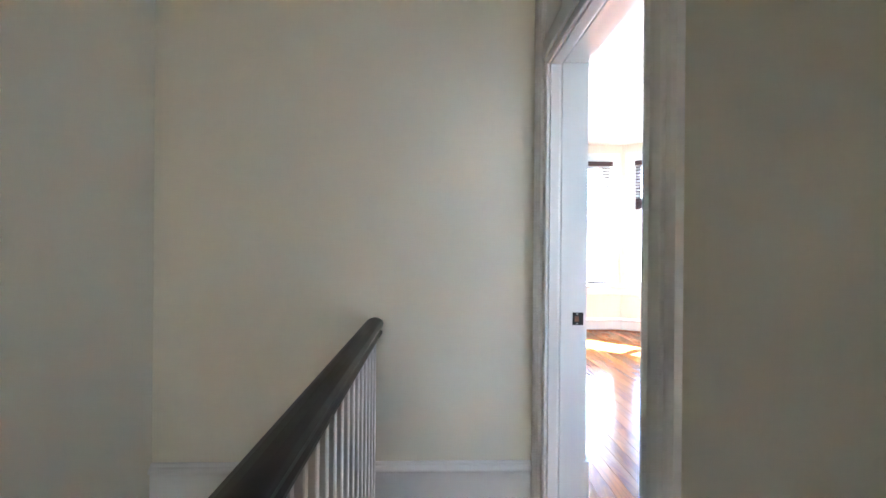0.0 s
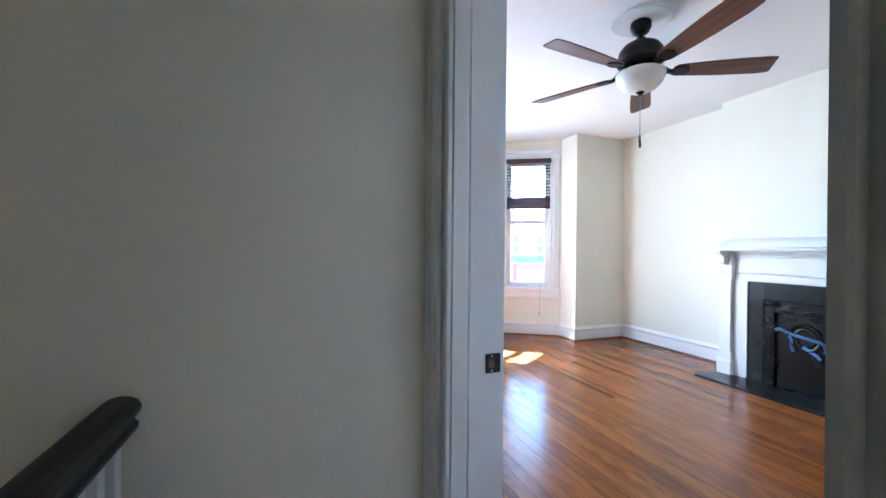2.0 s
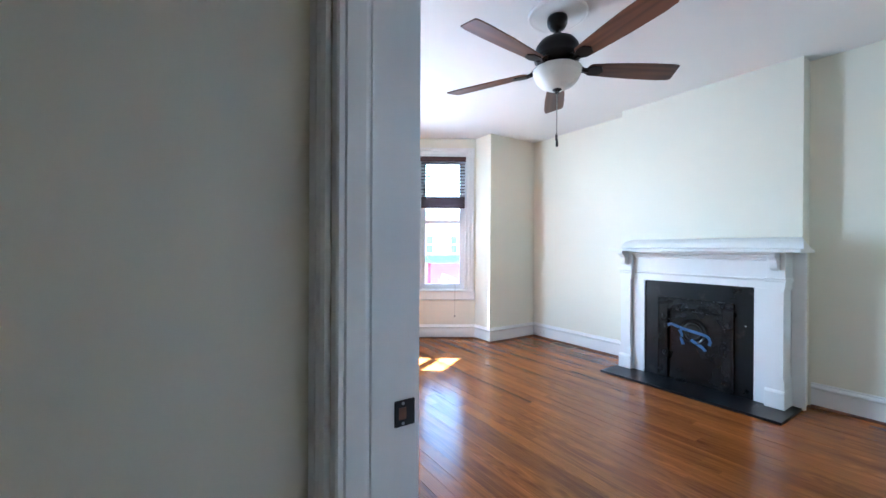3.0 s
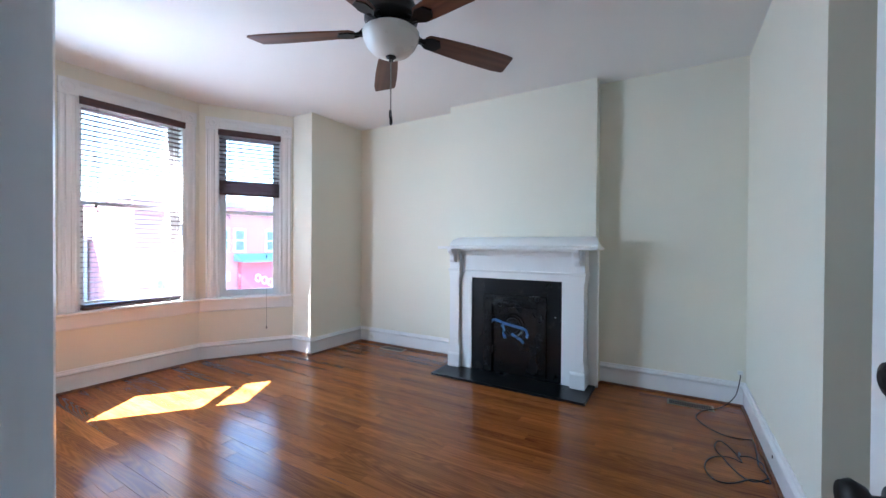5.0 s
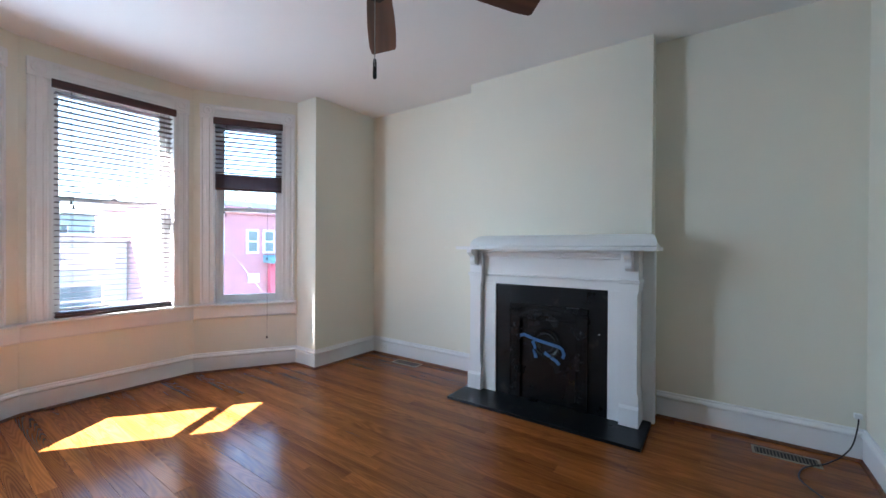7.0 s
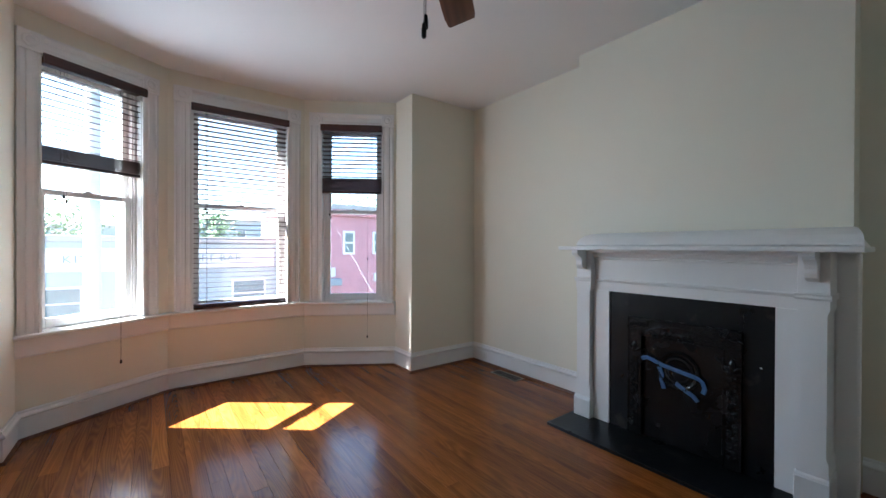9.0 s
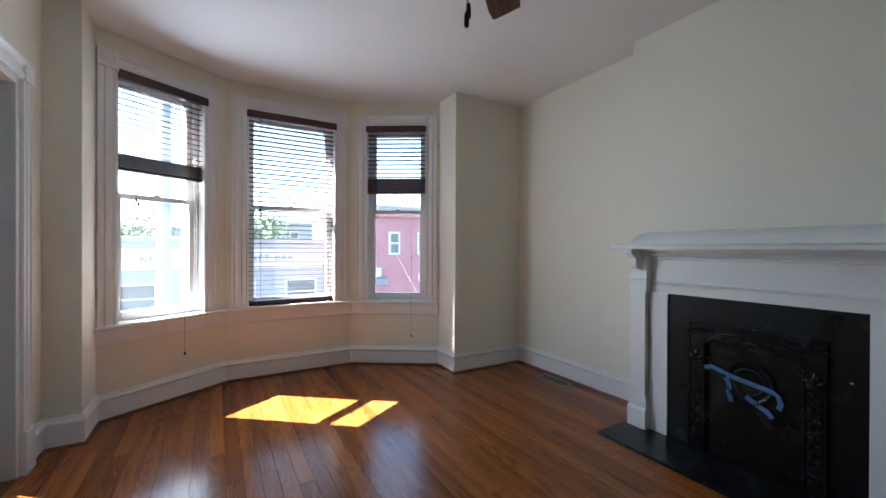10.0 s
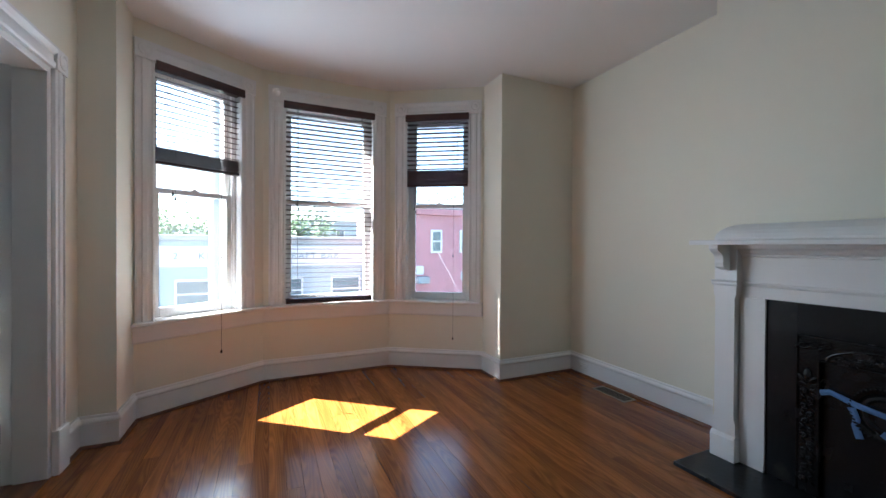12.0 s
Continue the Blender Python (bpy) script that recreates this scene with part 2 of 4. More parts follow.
def tube(points, r, bm=None, seg=8, closed=False):
    """A round bar along a line of points."""
    bm = bm or bmesh.new()
    pts = [Vector(p) for p in points]
    rings = []
    k = len(pts)
    for i, p in enumerate(pts):
        d = (pts[(i + 1) % k] - pts[i - 1]) if closed else (pts[min(i + 1, k - 1)] - pts[max(i - 1, 0)])
        q = d.to_track_quat("Z", "Y")
        rings.append([bm.verts.new(p + q @ Vector((r * math.cos(a), r * math.sin(a), 0))) for a in (2 * math.pi * s / seg for s in range(seg))])
    pairs = list(zip(rings, rings[1:])) + ([(rings[-1], rings[0])] if closed else [])
    for a, b in pairs:
        for i in range(seg):
            bm.faces.new((a[i], a[(i + 1) % seg], b[(i + 1) % seg], b[i]))
    if not closed:
        bm.faces.new(rings[0])
        bm.faces.new(rings[-1])
    return bm


def frame_of(p0, p1, side=1):
    """Local x along p0 to p1, local y to the outside (side 1: to the left of the way), z up, base at p0."""
    d = (Vector((*p1, 0)) - Vector((*p0, 0))).normalized()
    n = Vector((-d.y, d.x, 0)) * side
    m = Matrix((d, n, Vector((0, 0, 1)))).transposed().to_4x4()
    m.translation = (*p0, 0)
    return m


def wall(name, p0, p1, thick, z0, z1, holes=(), side=1, label="", mat=None, m0=0.0, m1=0.0):
    """A wall whose inner face runs p0 to p1, with openings (s0, s1, za, zb) that go right through; m0, m1 lengthen its outer face."""
    m = frame_of(p0, p1, side)
    length = (Vector(p1) - Vector(p0)).length
    ss = sorted({0.0, length, *(h[0] for h in holes), *(h[1] for h in holes)})
    zs = sorted({z0, z1, *(h[2] for h in holes), *(h[3] for h in holes)})
    ss = [s for s in ss if 0 <= s <= length]

    def solid(i, j):
        if not (0 <= i < len(ss) - 1 and 0 <= j < len(zs) - 1):
            return False
        s, z = (ss[i] + ss[i + 1]) / 2, (zs[j] + zs[j + 1]) / 2
        return not any(a < s < b and c < z < d for a, b, c, d in holes)

    bm = bmesh.new()

    def v(s, y, z):
        if y > 0:
            s = s - m0 if s == 0 else s + m1 if s == length else s
        return bm.verts.new((s, y, z))

    for i in range(len(ss) - 1):
        for j in range(len(zs) - 1):
            if not solid(i, j):
                continue
            a, b, c, d = ss[i], ss[i + 1], zs[j], zs[j + 1]
            bm.faces.new((v(a, 0, c), v(b, 0, c), v(b, 0, d), v(a, 0, d)))
            bm.faces.new((v(a, thick, c), v(b, thick, c), v(b, thick, d), v(a, thick, d)))
            for s, ii in ((a, i - 1), (b, i + 1)):
                if not solid(ii, j):
                    bm.faces.new((v(s, 0, c), v(s, thick, c), v(s, thick, d), v(s, 0, d)))
            for z, jj in ((c, j - 1), (d, j + 1)):
                if not solid(i, jj):
                    bm.faces.new((v(a, 0, z), v(b, 0, z), v(b, thick, z), v(a, thick, z)))
    bmesh.ops.remove_doubles(bm, verts=bm.verts, dist=1e-5)
    ob = new(name, mesh(name, bm, mat or WALL))
    ob.matrix_world = m
    return tagged(ob, label or "smooth cream painted plaster wall", "wall", kind="structure")


# ---- plan ----
H = 2.80
WX, EX = 0.80, 4.60            # partition face and chimney-side face of the room
SY, NY = 0.73, 4.83            # back wall and front wall
AX = 2.378                     # middle of the bay
P = [(0.986, 4.83), (0.986, 5.15), (1.793, 5.66), (2.963, 5.66), (3.77, 5.15), (3.77, 4.83)]
HX = 0.61                      # hall face of the partition
D1 = (0.765, 1.66)              # entry opening along y
D2 = (3.69, 4.53)              # second opening along y
HEAD = 2.085
HEAD2 = 2.15

WIN_Z = (0.66, 2.535)
BAY_WIN = ((0.625, -0.042), (0.82, 0.0), (0.62, 0.0175))   # width, shift along the wall
bay_walls = []
for i, (a, b, w, off) in enumerate(((P[1], P[2], *BAY_WIN[0]), (P[2], P[3], *BAY_WIN[1]), (P[3], P[4], *BAY_WIN[2]))):
    L = (Vector(b) - Vector(a)).length
    o = (L / 2 + off - w / 2, L / 2 + off + w / 2, *WIN_Z)
    k = 0.30 * math.tan(radians(16))
    wall(f"wall_bay_{i + 1}", a, b, 0.30, -0.3, H, [o], label="cream bay wall pierced by a tall sash window", m0=k if i else 0.1, m1=k if i < 2 else 0.1)
wall("wall_front_1", (WX, NY), P[0], 0.32, -0.3, H)
wall("wall_front_2", P[5], (EX, NY), 0.32, -0.3, H, m1=0.2)
wall("wall_east", (EX, NY), (EX, SY), 0.20, -0.3, H)
wall("wall_back", (EX, SY), (2.774, SY), 0.12, -0.3, H, m0=0.2)
wall("wall_recess", (2.774, SY - 0.12), (2.774, -0.60), 0.12, -0.3, H)
wall("wall_recess_back", (2.774, -0.60), (WX, -0.60), 0.12, -0.3, H, m0=0.12)
y0 = -6.5
wall("wall_partition", (WX, y0), (WX, NY + 0.3), WX - HX, -0.3, H,
     [(D1[0] - y0, D1[1] - y0, 0, HEAD), (D1[0] - y0, D1[1] - y0, HEAD + 0.085, 2.56), (D2[0] - y0, D2[1] - y0, 0, HEAD2)],
     label="cream partition wall with two doorways")
wall("wall_hall_end", (HX, 1.76), (-1.21, 1.76), 0.10, -2.9, H, side=-1, label="cream plaster wall at the end of the landing")
wall("wall_hall_west", (-1.21, 4.83), (-1.21, y0), 0.15, -2.9, H, side=-1, label="cream plaster wall beside the stairwell")
# the rear opening is unseen, added and sized to let daylight into the hall
wall("wall_hall_rear", (-1.21, y0), (WX, y0), 0.15, -2.9, H, [(0.25, 1.15, 1.05, 2.10)], side=-1, label="unseen cream wall behind the landing with an opening added to light the hall")
# unseen wall, added to stop outside light leaking up the stairwell
wall("wall_leak_block", (HX, y0), (HX, 1.76), 0.12, -2.9, -0.26, side=-1, label="unseen cream wall added below the landing to block stray light")
wall("wall_small_room_front", (-1.21, NY), (HX, NY), 0.30, -0.3, H, [(1.0, 1.78, 0.75, 1.98)], label="cream front wall of the small room")

outline = [(-1.5, -6.9), (5.0, -6.9), (5.0, 5.12), (3.95, 5.12), (3.93, 5.40), (3.05, 5.96), (1.70, 5.96), (0.83, 5.40), (0.81, 5.12), (-1.5, 5.12)]
ceiling = part("ceiling", prism(outline, lambda u, v, q: (u, v, q), H, H + 0.2), CEIL)
tagged(ceiling, "smooth white painted plaster ceiling", "ceiling", kind="structure")
floor = part("floor", box(WX - 0.19, 5.0, -0.75, 6.05, -0.25, -0.018), SUB)
tagged(floor, "glossy orange heart pine strip floor", "floor", kind="structure")
bm = box(-0.24, HX, -6.6, 1.86, -0.25, -0.001)
tagged(part("floor_landing", bm, SHOE), "brown wooden floor of the stair landing", "floor", kind="structure")
tagged(part("floor_small_room", box(-1.36, HX, 1.86, 5.1, -0.25, -0.001), PALEFLOOR), "pale beige floor of the small front room", "floor", kind="structure")
tagged(part("floor_downstairs", box(-1.4, HX, -6.7, 1.9, -3.0, -2.85), SHOE), "brown wooden floor below the stairwell", "floor", kind="structure")

# ---- trim ----
BASE = [(0, 0), (0, 0.192), (-0.010, 0.192), (-0.014, 0.186), (-0.015, 0.178), (-0.024, 0.172), (-0.030, 0.164), (-0.031, 0.156), (-0.026, 0.150), (-0.022, 0.147), (-0.017, 0.142), (-0.017, 0)]
SHOEP = [(-0.0172, 0), (-0.0172, 0.017), (-0.023, 0.016), (-0.028, 0.012), (-0.031, 0.006), (-0.032, 0)]


def skirting(p0, p1, name="baseboard", side=1, a=0.0, b=0.0, label="white moulded baseboard along the wall"):
    """Baseboard with a moulded top and a stained shoe strip; a and b lengthen (inside corner 0) its room face at the ends."""
    m = frame_of(p0, p1, side)
    L = (Vector(p1) - Vector(p0)).length
    ob = tagged(new(name), label, "baseboard", kind="structure")
    ob.matrix_world = m

    def strip(nm, prof, mat):
        bm = bmesh.new()
        r0 = [bm.verts.new((0 + a * v, v, z + 0.001)) for v, z in prof]
        r1 = [bm.verts.new((L - b * v, v, z + 0.001)) for v, z in prof]
        k = len(prof)
        for i in range(k):
            bm.faces.new((r0[i], r0[(i + 1) % k], r1[(i + 1) % k], r1[i]))
        bm.faces.new(r0), bm.faces.new(r1)
        part(nm, bm, mat, ob)
    strip("board", BASE, TRIM)
    strip("shoe_moulding", SHOEP, SHOE)
    return ob


t16 = math.tan(radians(16.1))
skirting((WX, 4.645), (WX, NY), b=-1, side=1, label="white moulded baseboard beside the doorway")
skirting((WX, NY), P[0], a=-1, b=1)
skirting(P[0], P[1], a=1, b=-0.55)
skirting(P[1], P[2], a=-0.55, b=-t16)
skirting(P[2], P[3], a=-t16, b=-t16)
skirting(P[3], P[4], a=-t16, b=-0.55)
skirting(P[4], P[5], a=-0.55, b=1)
skirting(P[5], (EX, NY), a=1, b=-1)
skirting((EX, NY), (EX, 3.37), a=-1)
skirting((EX, 1.82), (EX, SY), b=-1)
skirting((EX, SY), (2.774, SY), a=-1, b=1)
skirting((2.774, SY), (2.774, -0.6), a=1, b=-1)
skirting((WX, 1.78), (WX, 3.575), label="white moulded baseboard beside the doorway")
skirting((-1.21, 1.76), (HX - 0.015, 1.76), label="white moulded baseboard of the landing")
skirting((HX, 0.70), (HX, y0), side=1, label="white moulded baseboard of the landing")


def flute(w, t):
    """Section of a moulded casing, w wide and t thick: outer band, fluted field, inner bead."""
    u = [0, 0.0, 0.10, 0.14, 0.17, 0.33, 0.36, 0.40, 0.60, 0.64, 0.67, 0.83, 0.86, 0.90, 1.0, 1.0]
    d = [0, 0.8, 1.0, 1.0, 0.62, 0.62, 0.9, 1.0, 1.0, 0.9, 0.62, 0.62, 1.0, 1.0, 0.8, 0]
    return [(a * w, -b * t) for a, b in zip(u, d)]


def rosette(parent, x, z, size, t, label="square corner block with a turned rosette"):
    blk = part("corner_block", box(x - size / 2, x + size / 2, -t, 0, z - size / 2, z + size / 2, 0.004), TRIM, parent, label)
    r = size * 0.36
    m = Matrix.Translation((x, -t + 0.001, z)) @ Matrix.Rotation(radians(90), 4, "X")
    part("rosette", lathe([(r, 0), (r, 0.004), (r * 0.86, 0.008), (r * 0.72, 0.004), (r * 0.55, 0.003), (r * 0.4, 0.006), (r * 0.2, 0.010), (0, 0.011)], 28, m=m), TRIM, blk, smooth=False)


def casing_set(parent, w, z0, z1, cw, t=0.022, plinth=0.0):
    """Two fluted uprights, corner blocks and a moulded head round an opening of width w, local x centred."""
    for s in (-1, 1):
        x0 = w / 2 * s if s > 0 else -w / 2 - cw
        part("casing", prism(flute(cw, t), lambda u, v, q: (x0 + u, v, q), z0 + plinth, z1), TRIM, parent)
        if plinth:
            part("plinth_block", box(x0 - 0.006, x0 + cw + 0.006, -t - 0.012, 0, z0, z0 + plinth, 0.006), TRIM, parent)
        rosette(parent, x0 + cw / 2, z1 + cw / 2, cw + 0.008, t + 0.008)
    prof = [(0, 0), (0, -t * 0.8), (0.012, -t), (0.03, -t), (0.036, -t * 0.62), (cw - 0.04, -t * 0.62), (cw - 0.032, -t), (cw - 0.014, -t - 0.012), (cw, -t - 0.012), (cw, 0)]
    part("head_casing", prism(prof, lambda u, v, q: (q, v, z1 + u), -w / 2 + 0.004 - 0.002, w / 2 - 0.002), TRIM, parent)


# ---- windows ----
def sash(parent, name, w, z0, z1, y, bottom, top, lift=False, stile=0.046):
    s = new(name)
    s.parent = parent
    x = w / 2
    part("stile", box(-x, -x + stile, y, y + 0.035, z0, z1, 0.003), TRIM, s)
    part("stile", box(x - stile, x, y, y + 0.035, z0, z1, 0.003), TRIM, s)
    part("bottom_rail", box(-x + stile, x - stile, y + 0.001, y + 0.034, z0, z0 + bottom, 0.003), TRIM, s)
    part("top_rail", box(-x + stile, x - stile, y + 0.001, y + 0.034, z1 - top, z1, 0.003), TRIM, s)
    pane = part("pane", box(-x + stile - 0.004, x - stile + 0.004, y + 0.015, y + 0.018, z0 + bottom - 0.004, z1 - top + 0.004), GLASS, s)
    pane.visible_shadow = False
    if lift:
        bm = box(-0.03, 0.03, y + 0.004, y + 0.03, z1, z1 + 0.010, 0.003)
        lathe([(0.016, 0), (0.016, 0.008), (0.008, 0.014), (0, 0.014)], 16, bm, Matrix.Translation((0, y + 0.016, z1 + 0.008)))
        part("sash_lock", bm, TRIM, s, "white cam sash lock")


def sash_window(name, a, b, w, off, cw, label):
    L = (Vector(b) - Vector(a)).length
    m = frame_of(a, b) @ Matrix.Translation((L / 2 + off, 0, 0))
    win = thing(name, label, "window", m, kind="structure")
    z0, z1 = WIN_Z
    x = w / 2
    casing_set(win, w, z0 + 0.022, z1, cw)
    # lining of the opening
    for q in (-1, 1):
        bm = box(min(q * x, q * (x - 0.018)), max(q * x, q * (x - 0.018)), 0.062, 0.30, z0, z1)
        part("jamb", box(min(q * x, q * (x - 0.002)), max(q * x, q * (x - 0.002)), 0.001, 0.062, z0, z1, bm=bm), TRIM, win)
    part("head_jamb", box(-x + 0.018, x - 0.018, 0.062, 0.30, z1 - 0.018, z1), TRIM, win)
    part("outer_sill", box(-x - 0.05, x + 0.05, 0.175, 0.36, z0 - 0.03, z0 + 0.024, 0.004), TRIM, win)
    for s in (-1, 1):
        part("stop_bead", box(s * (x - 0.018) - (0.012 if s > 0 else 0), s * (x - 0.018) + (0.012 if s < 0 else 0), 0.075, 0.092, z0, z1 - 0.018, 0.003), TRIM, win)
    # stool and apron run the full width of this side of the bay
    h = L / 2
    k0, k1 = (0.55 if name == "window_1" else t16), (0.55 if name == "window_3" else t16)

    def run(prof, nm, lift, x0, x1):
        bm = bmesh.new()
        pa = [bm.verts.new((max(-x0 - k0 * v if v < 0 else -x0, -x0 - 1) if v < 0.001 else -x, v, z + lift)) for v, z in prof]
        pb = [bm.verts.new((x1 + k1 * v if v < 0.001 else x, v, z + lift)) for v, z in prof]
        k = len(prof)
        for i in range(k):
            bm.faces.new((pa[i], pa[(i + 1) % k], pb[(i + 1) % k], pb[i]))
        bm.faces.new(pa), bm.faces.new(pb)
        part(nm, bm, TRIM, win)
    k0, k1 = -k0, k1
    front = [(0.0, 0), (0.0, 0.030), (-0.050, 0.030), (-0.058, 0.024), (-0.058, 0.010), (-0.052, 0.002), (-0.03, 0)]
    run(front, "stool", z0 - 0.008, h + off, h - off)
    part("inner_sill", box(-x + 0.018, x - 0.018, 0.0, 0.176, z0 - 0.006, z0 + 0.022), TRIM, win)
    run([(0, 0), (0, 0.118), (-0.024, 0.118), (-0.024, 0.012), (-0.018, 0)], "apron", z0 - 0.008 - 0.118, h + off, h - off)
    mid = 1.635
    sash(win, "lower_sash", w - 0.038, z0 + 0.024, mid + 0.018, 0.094, 0.070, 0.036, True)
    sash(win, "upper_sash", w - 0.038, mid - 0.018, z1 - 0.02, 0.133, 0.036, 0.05)
    return win, m


WINS = []
for i, (a, b, cw, lab) in enumerate((
        (P[1], P[2], 0.120, "tall white double-hung sash window with fluted casing, angled side of the bay"),
        (P[2], P[3], 0.130, "wide white double-hung sash window in the middle of the bay"),
        (P[3], P[4], 0.125, "tall white double-hung sash window with fluted casing, angled side of the bay"))):
    WINS.append((*sash_window(f"window_{i + 1}", a, b, *BAY_WIN[i], cw, lab), BAY_WIN[i][0]))


# ---- blinds ----
def slat_mesh(w):
    bm = prism([(-0.025, -0.0015), (0, 0.0015), (0.025, -0.0015), (0.025, 0.0013), (0, 0.0043), (-0.025, 0.0013)], lambda u, v, q: (q, u, v), -w / 2, w / 2)
    return mesh("slat", bm, BLIND)


def blind(m, w, bottom, label, tilt, cord_x, cord_z, stacked=16, yc=-0.02, gap=0.012):
    b = thing("window_blind", label, "blind", m, "wooden blinds in the bay")
    top = 2.535
    full, w = w - 0.012, w - gap
    prof = [(-0.062, 0), (-0.066, 0.012), (-0.066, 0.056), (-0.060, 0.066), (-0.050, 0.066), (-0.050, 0)]
    val = part("valance", prism(prof, lambda u, v, q: (q, u, v + top - 0.068), -full / 2 - 0.012, full / 2 + 0.012), BLIND, b)
    part("headrail", box(-w / 2, w / 2, yc - 0.027, yc + 0.027, top - 0.05, top - 0.004, 0.003), BLIND, b)
    me = slat_mesh(w)
    z = top - 0.095
    stack = 0.016
    free = bottom + 0.022
    while z > free + 0.013 + 0.0062 * stacked:
        share("slat", me, b, Matrix.Translation((0, yc, z)) @ Matrix.Rotation(radians(tilt), 4, "X"))
        z -= 0.0445
    zz = free + 0.006
    for k in range(stacked):
        share("slat", me, b, Matrix.Translation((0.003 * math.sin(k * 2.1), yc + 0.003 * math.sin(k * 1.3), zz)) @ Matrix.Rotation(radians(2 * math.sin(k)), 4, "X"))
        zz += 0.0062
    part("bottom_rail", box(-w / 2, w / 2, yc - 0.026, yc + 0.026, bottom, bottom + 0.022, 0.005), BLIND, b)
    for x in (-w / 2 + 0.10, w / 2 - 0.10):
        for y in (yc - 0.027, yc + 0.027):
            part("ladder_cord", tube([(x, y, bottom + 0.01), (x, y, top - 0.06)], 0.0012, seg=5), CORD, b)
    # tilt cords and the lift cord with their tassels
    tass = [(0.002, 0.028), (0.006, 0.024), (0.008, 0.006), (0.006, 0), (0, 0)]
    for x, zt in ((-w / 2 + 0.085, 1.60), (-w / 2 + 0.10, 1.57)):
        part("tilt_cord", tube([(x, -0.07, zt), (x + 0.004, -0.068, top - 0.07)], 0.0011, seg=5), CORD, b)
        part("tassel", lathe(tass, 10, m=Matrix.Translation((x, -0.07, zt - 0.02))), BRONZE, b)
    if cord_x is not None:
        part("lift_cord", tube([(cord_x, -0.075, cord_z), (cord_x + 0.002, -0.072, 1.5), (cord_x, -0.068, top - 0.07)], 0.0014, seg=5), CORD, b)
        for zt in (cord_z, 1.14):
            part("tassel", lathe(tass, 10, m=Matrix.Translation((cord_x, -0.075, zt - 0.02))), BRONZE, b)
    return b


blind(WINS[0][1], WINS[0][2], 1.815, "raised mahogany slat blind over the angled window", 8, 0.12, 0.38, yc=0.029)
blind(WINS[1][1], WINS[1][2], 0.690, "lowered mahogany slat blind with open slats over the wide window", -5, None, 0, 4, gap=0.030)
blind(WINS[2][1], WINS[2][2], 1.820, "half-raised mahogany slat blind over the angled window", -3, 0.17, 0.33, 22)


# ---- doorways ----
STOP = [(0, 0), (0, 0.010), (0.004, 0.015), (0.012, 0.015), (0.014, 0.007), (0.018, 0.007), (0.020, 0.016), (0.058, 0.018), (0.065, 0.016), (0.067, 0.005), (0.073, 0.005), (0.075, 0.012), (0.083, 0.012), (0.085, 0)]
fr = thing("door_frame_1", "white moulded door frame with a glazed transom above", "door frame", kind="structure")
a, b = D1
part("jamb", box(HX - 0.002, WX + 0.002, b, b + 0.002, 0, HEAD), TRIM, fr)
part("far_jamb", box(HX + 0.001, WX - 0.001, b - 0.020, b + 0.001, 0, HEAD), TRIM, fr)
part("near_jamb", box(HX + 0.001, WX - 0.001, a - 0.001, a + 0.020, 0, HEAD), TRIM, fr)
part("far_stop", prism(STOP, lambda u, v, q: (HX + 0.001 + u, b - 0.02 - v, q), 0, HEAD - 0.02), TRIM, fr)
part("near_stop", prism(STOP, lambda u, v, q: (HX + 0.001 + u, a + 0.02 + v, q), 0, HEAD - 0.02), TRIM, fr)
part("head_jamb", box(HX + 0.001, WX - 0.001, a + 0.02, b - 0.02, HEAD - 0.02, HEAD + 0.001), TRIM, fr)
part("head_stop", prism(STOP, lambda u, v, q: (HX + 0.001 + u, q, HEAD - 0.02 - v), a + 0.04, b - 0.04), TRIM, fr)
part("transom_bar", box(HX - 0.012, WX + 0.012, a + 0.001, b - 0.001, HEAD + 0.002, HEAD + 0.084, 0.006), TRIM, fr)
for yy in (a + 0.001, b - 0.021):
    part("transom_jamb", box(HX + 0.001, WX - 0.001, yy, yy + 0.020, HEAD + 0.084, 2.56), TRIM, fr)
part("transom_head", box(HX + 0.001, WX - 0.001, a + 0.021, b - 0.021, 2.54, 2.559), TRIM, fr)
ts = new("transom_sash")
ts.parent = fr
for q in ((a + 0.021, a + 0.066), (b - 0.066, b - 0.021)):
    part("stile", box(HX + 0.07, HX + 0.105, *q, HEAD + 0.086, 2.54, 0.003), TRIM, ts)
for q in ((HEAD + 0.086, HEAD + 0.13), (2.495, 2.54)):
    part("rail", box(HX + 0.071, HX + 0.104, a + 0.066, b - 0.066, *q, 0.003), TRIM, ts)
tp = part("pane", box(HX + 0.085, HX + 0.089, a + 0.062, b - 0.062, HEAD + 0.126, 2.499), GLASS, ts)
tp.visible_shadow = False
# hall side: uprights run to the transom head
hall_far = [(0, 0), (0, -0.012), (0.012, -0.018), (0.040, -0.018), (0.046, -0.009), (0.052, -0.018), (0.088, -0.020), (0.094, -0.012), (0.098, -0.012), (0.098, 0)]
part("casing", prism(hall_far, lambda u, v, q: (HX + v, b + u, q), 0, 2.66), TRIM, fr)
near = flute(0.125, 0.022)
part("casing", prism(near, lambda u, v, q: (HX + v, a + 0.025 - u, q), 0.24, 2.56), TRIM, fr)
part("plinth_block", box(HX - 0.034, HX, a - 0.105, a + 0.027, 0, 0.24, 0.006), TRIM, fr)
part("head_casing", prism(flute(0.10, 0.02), lambda u, v, q: (HX + v, q, 2.56 + u), a - 0.100, b - 0.001), TRIM, fr)
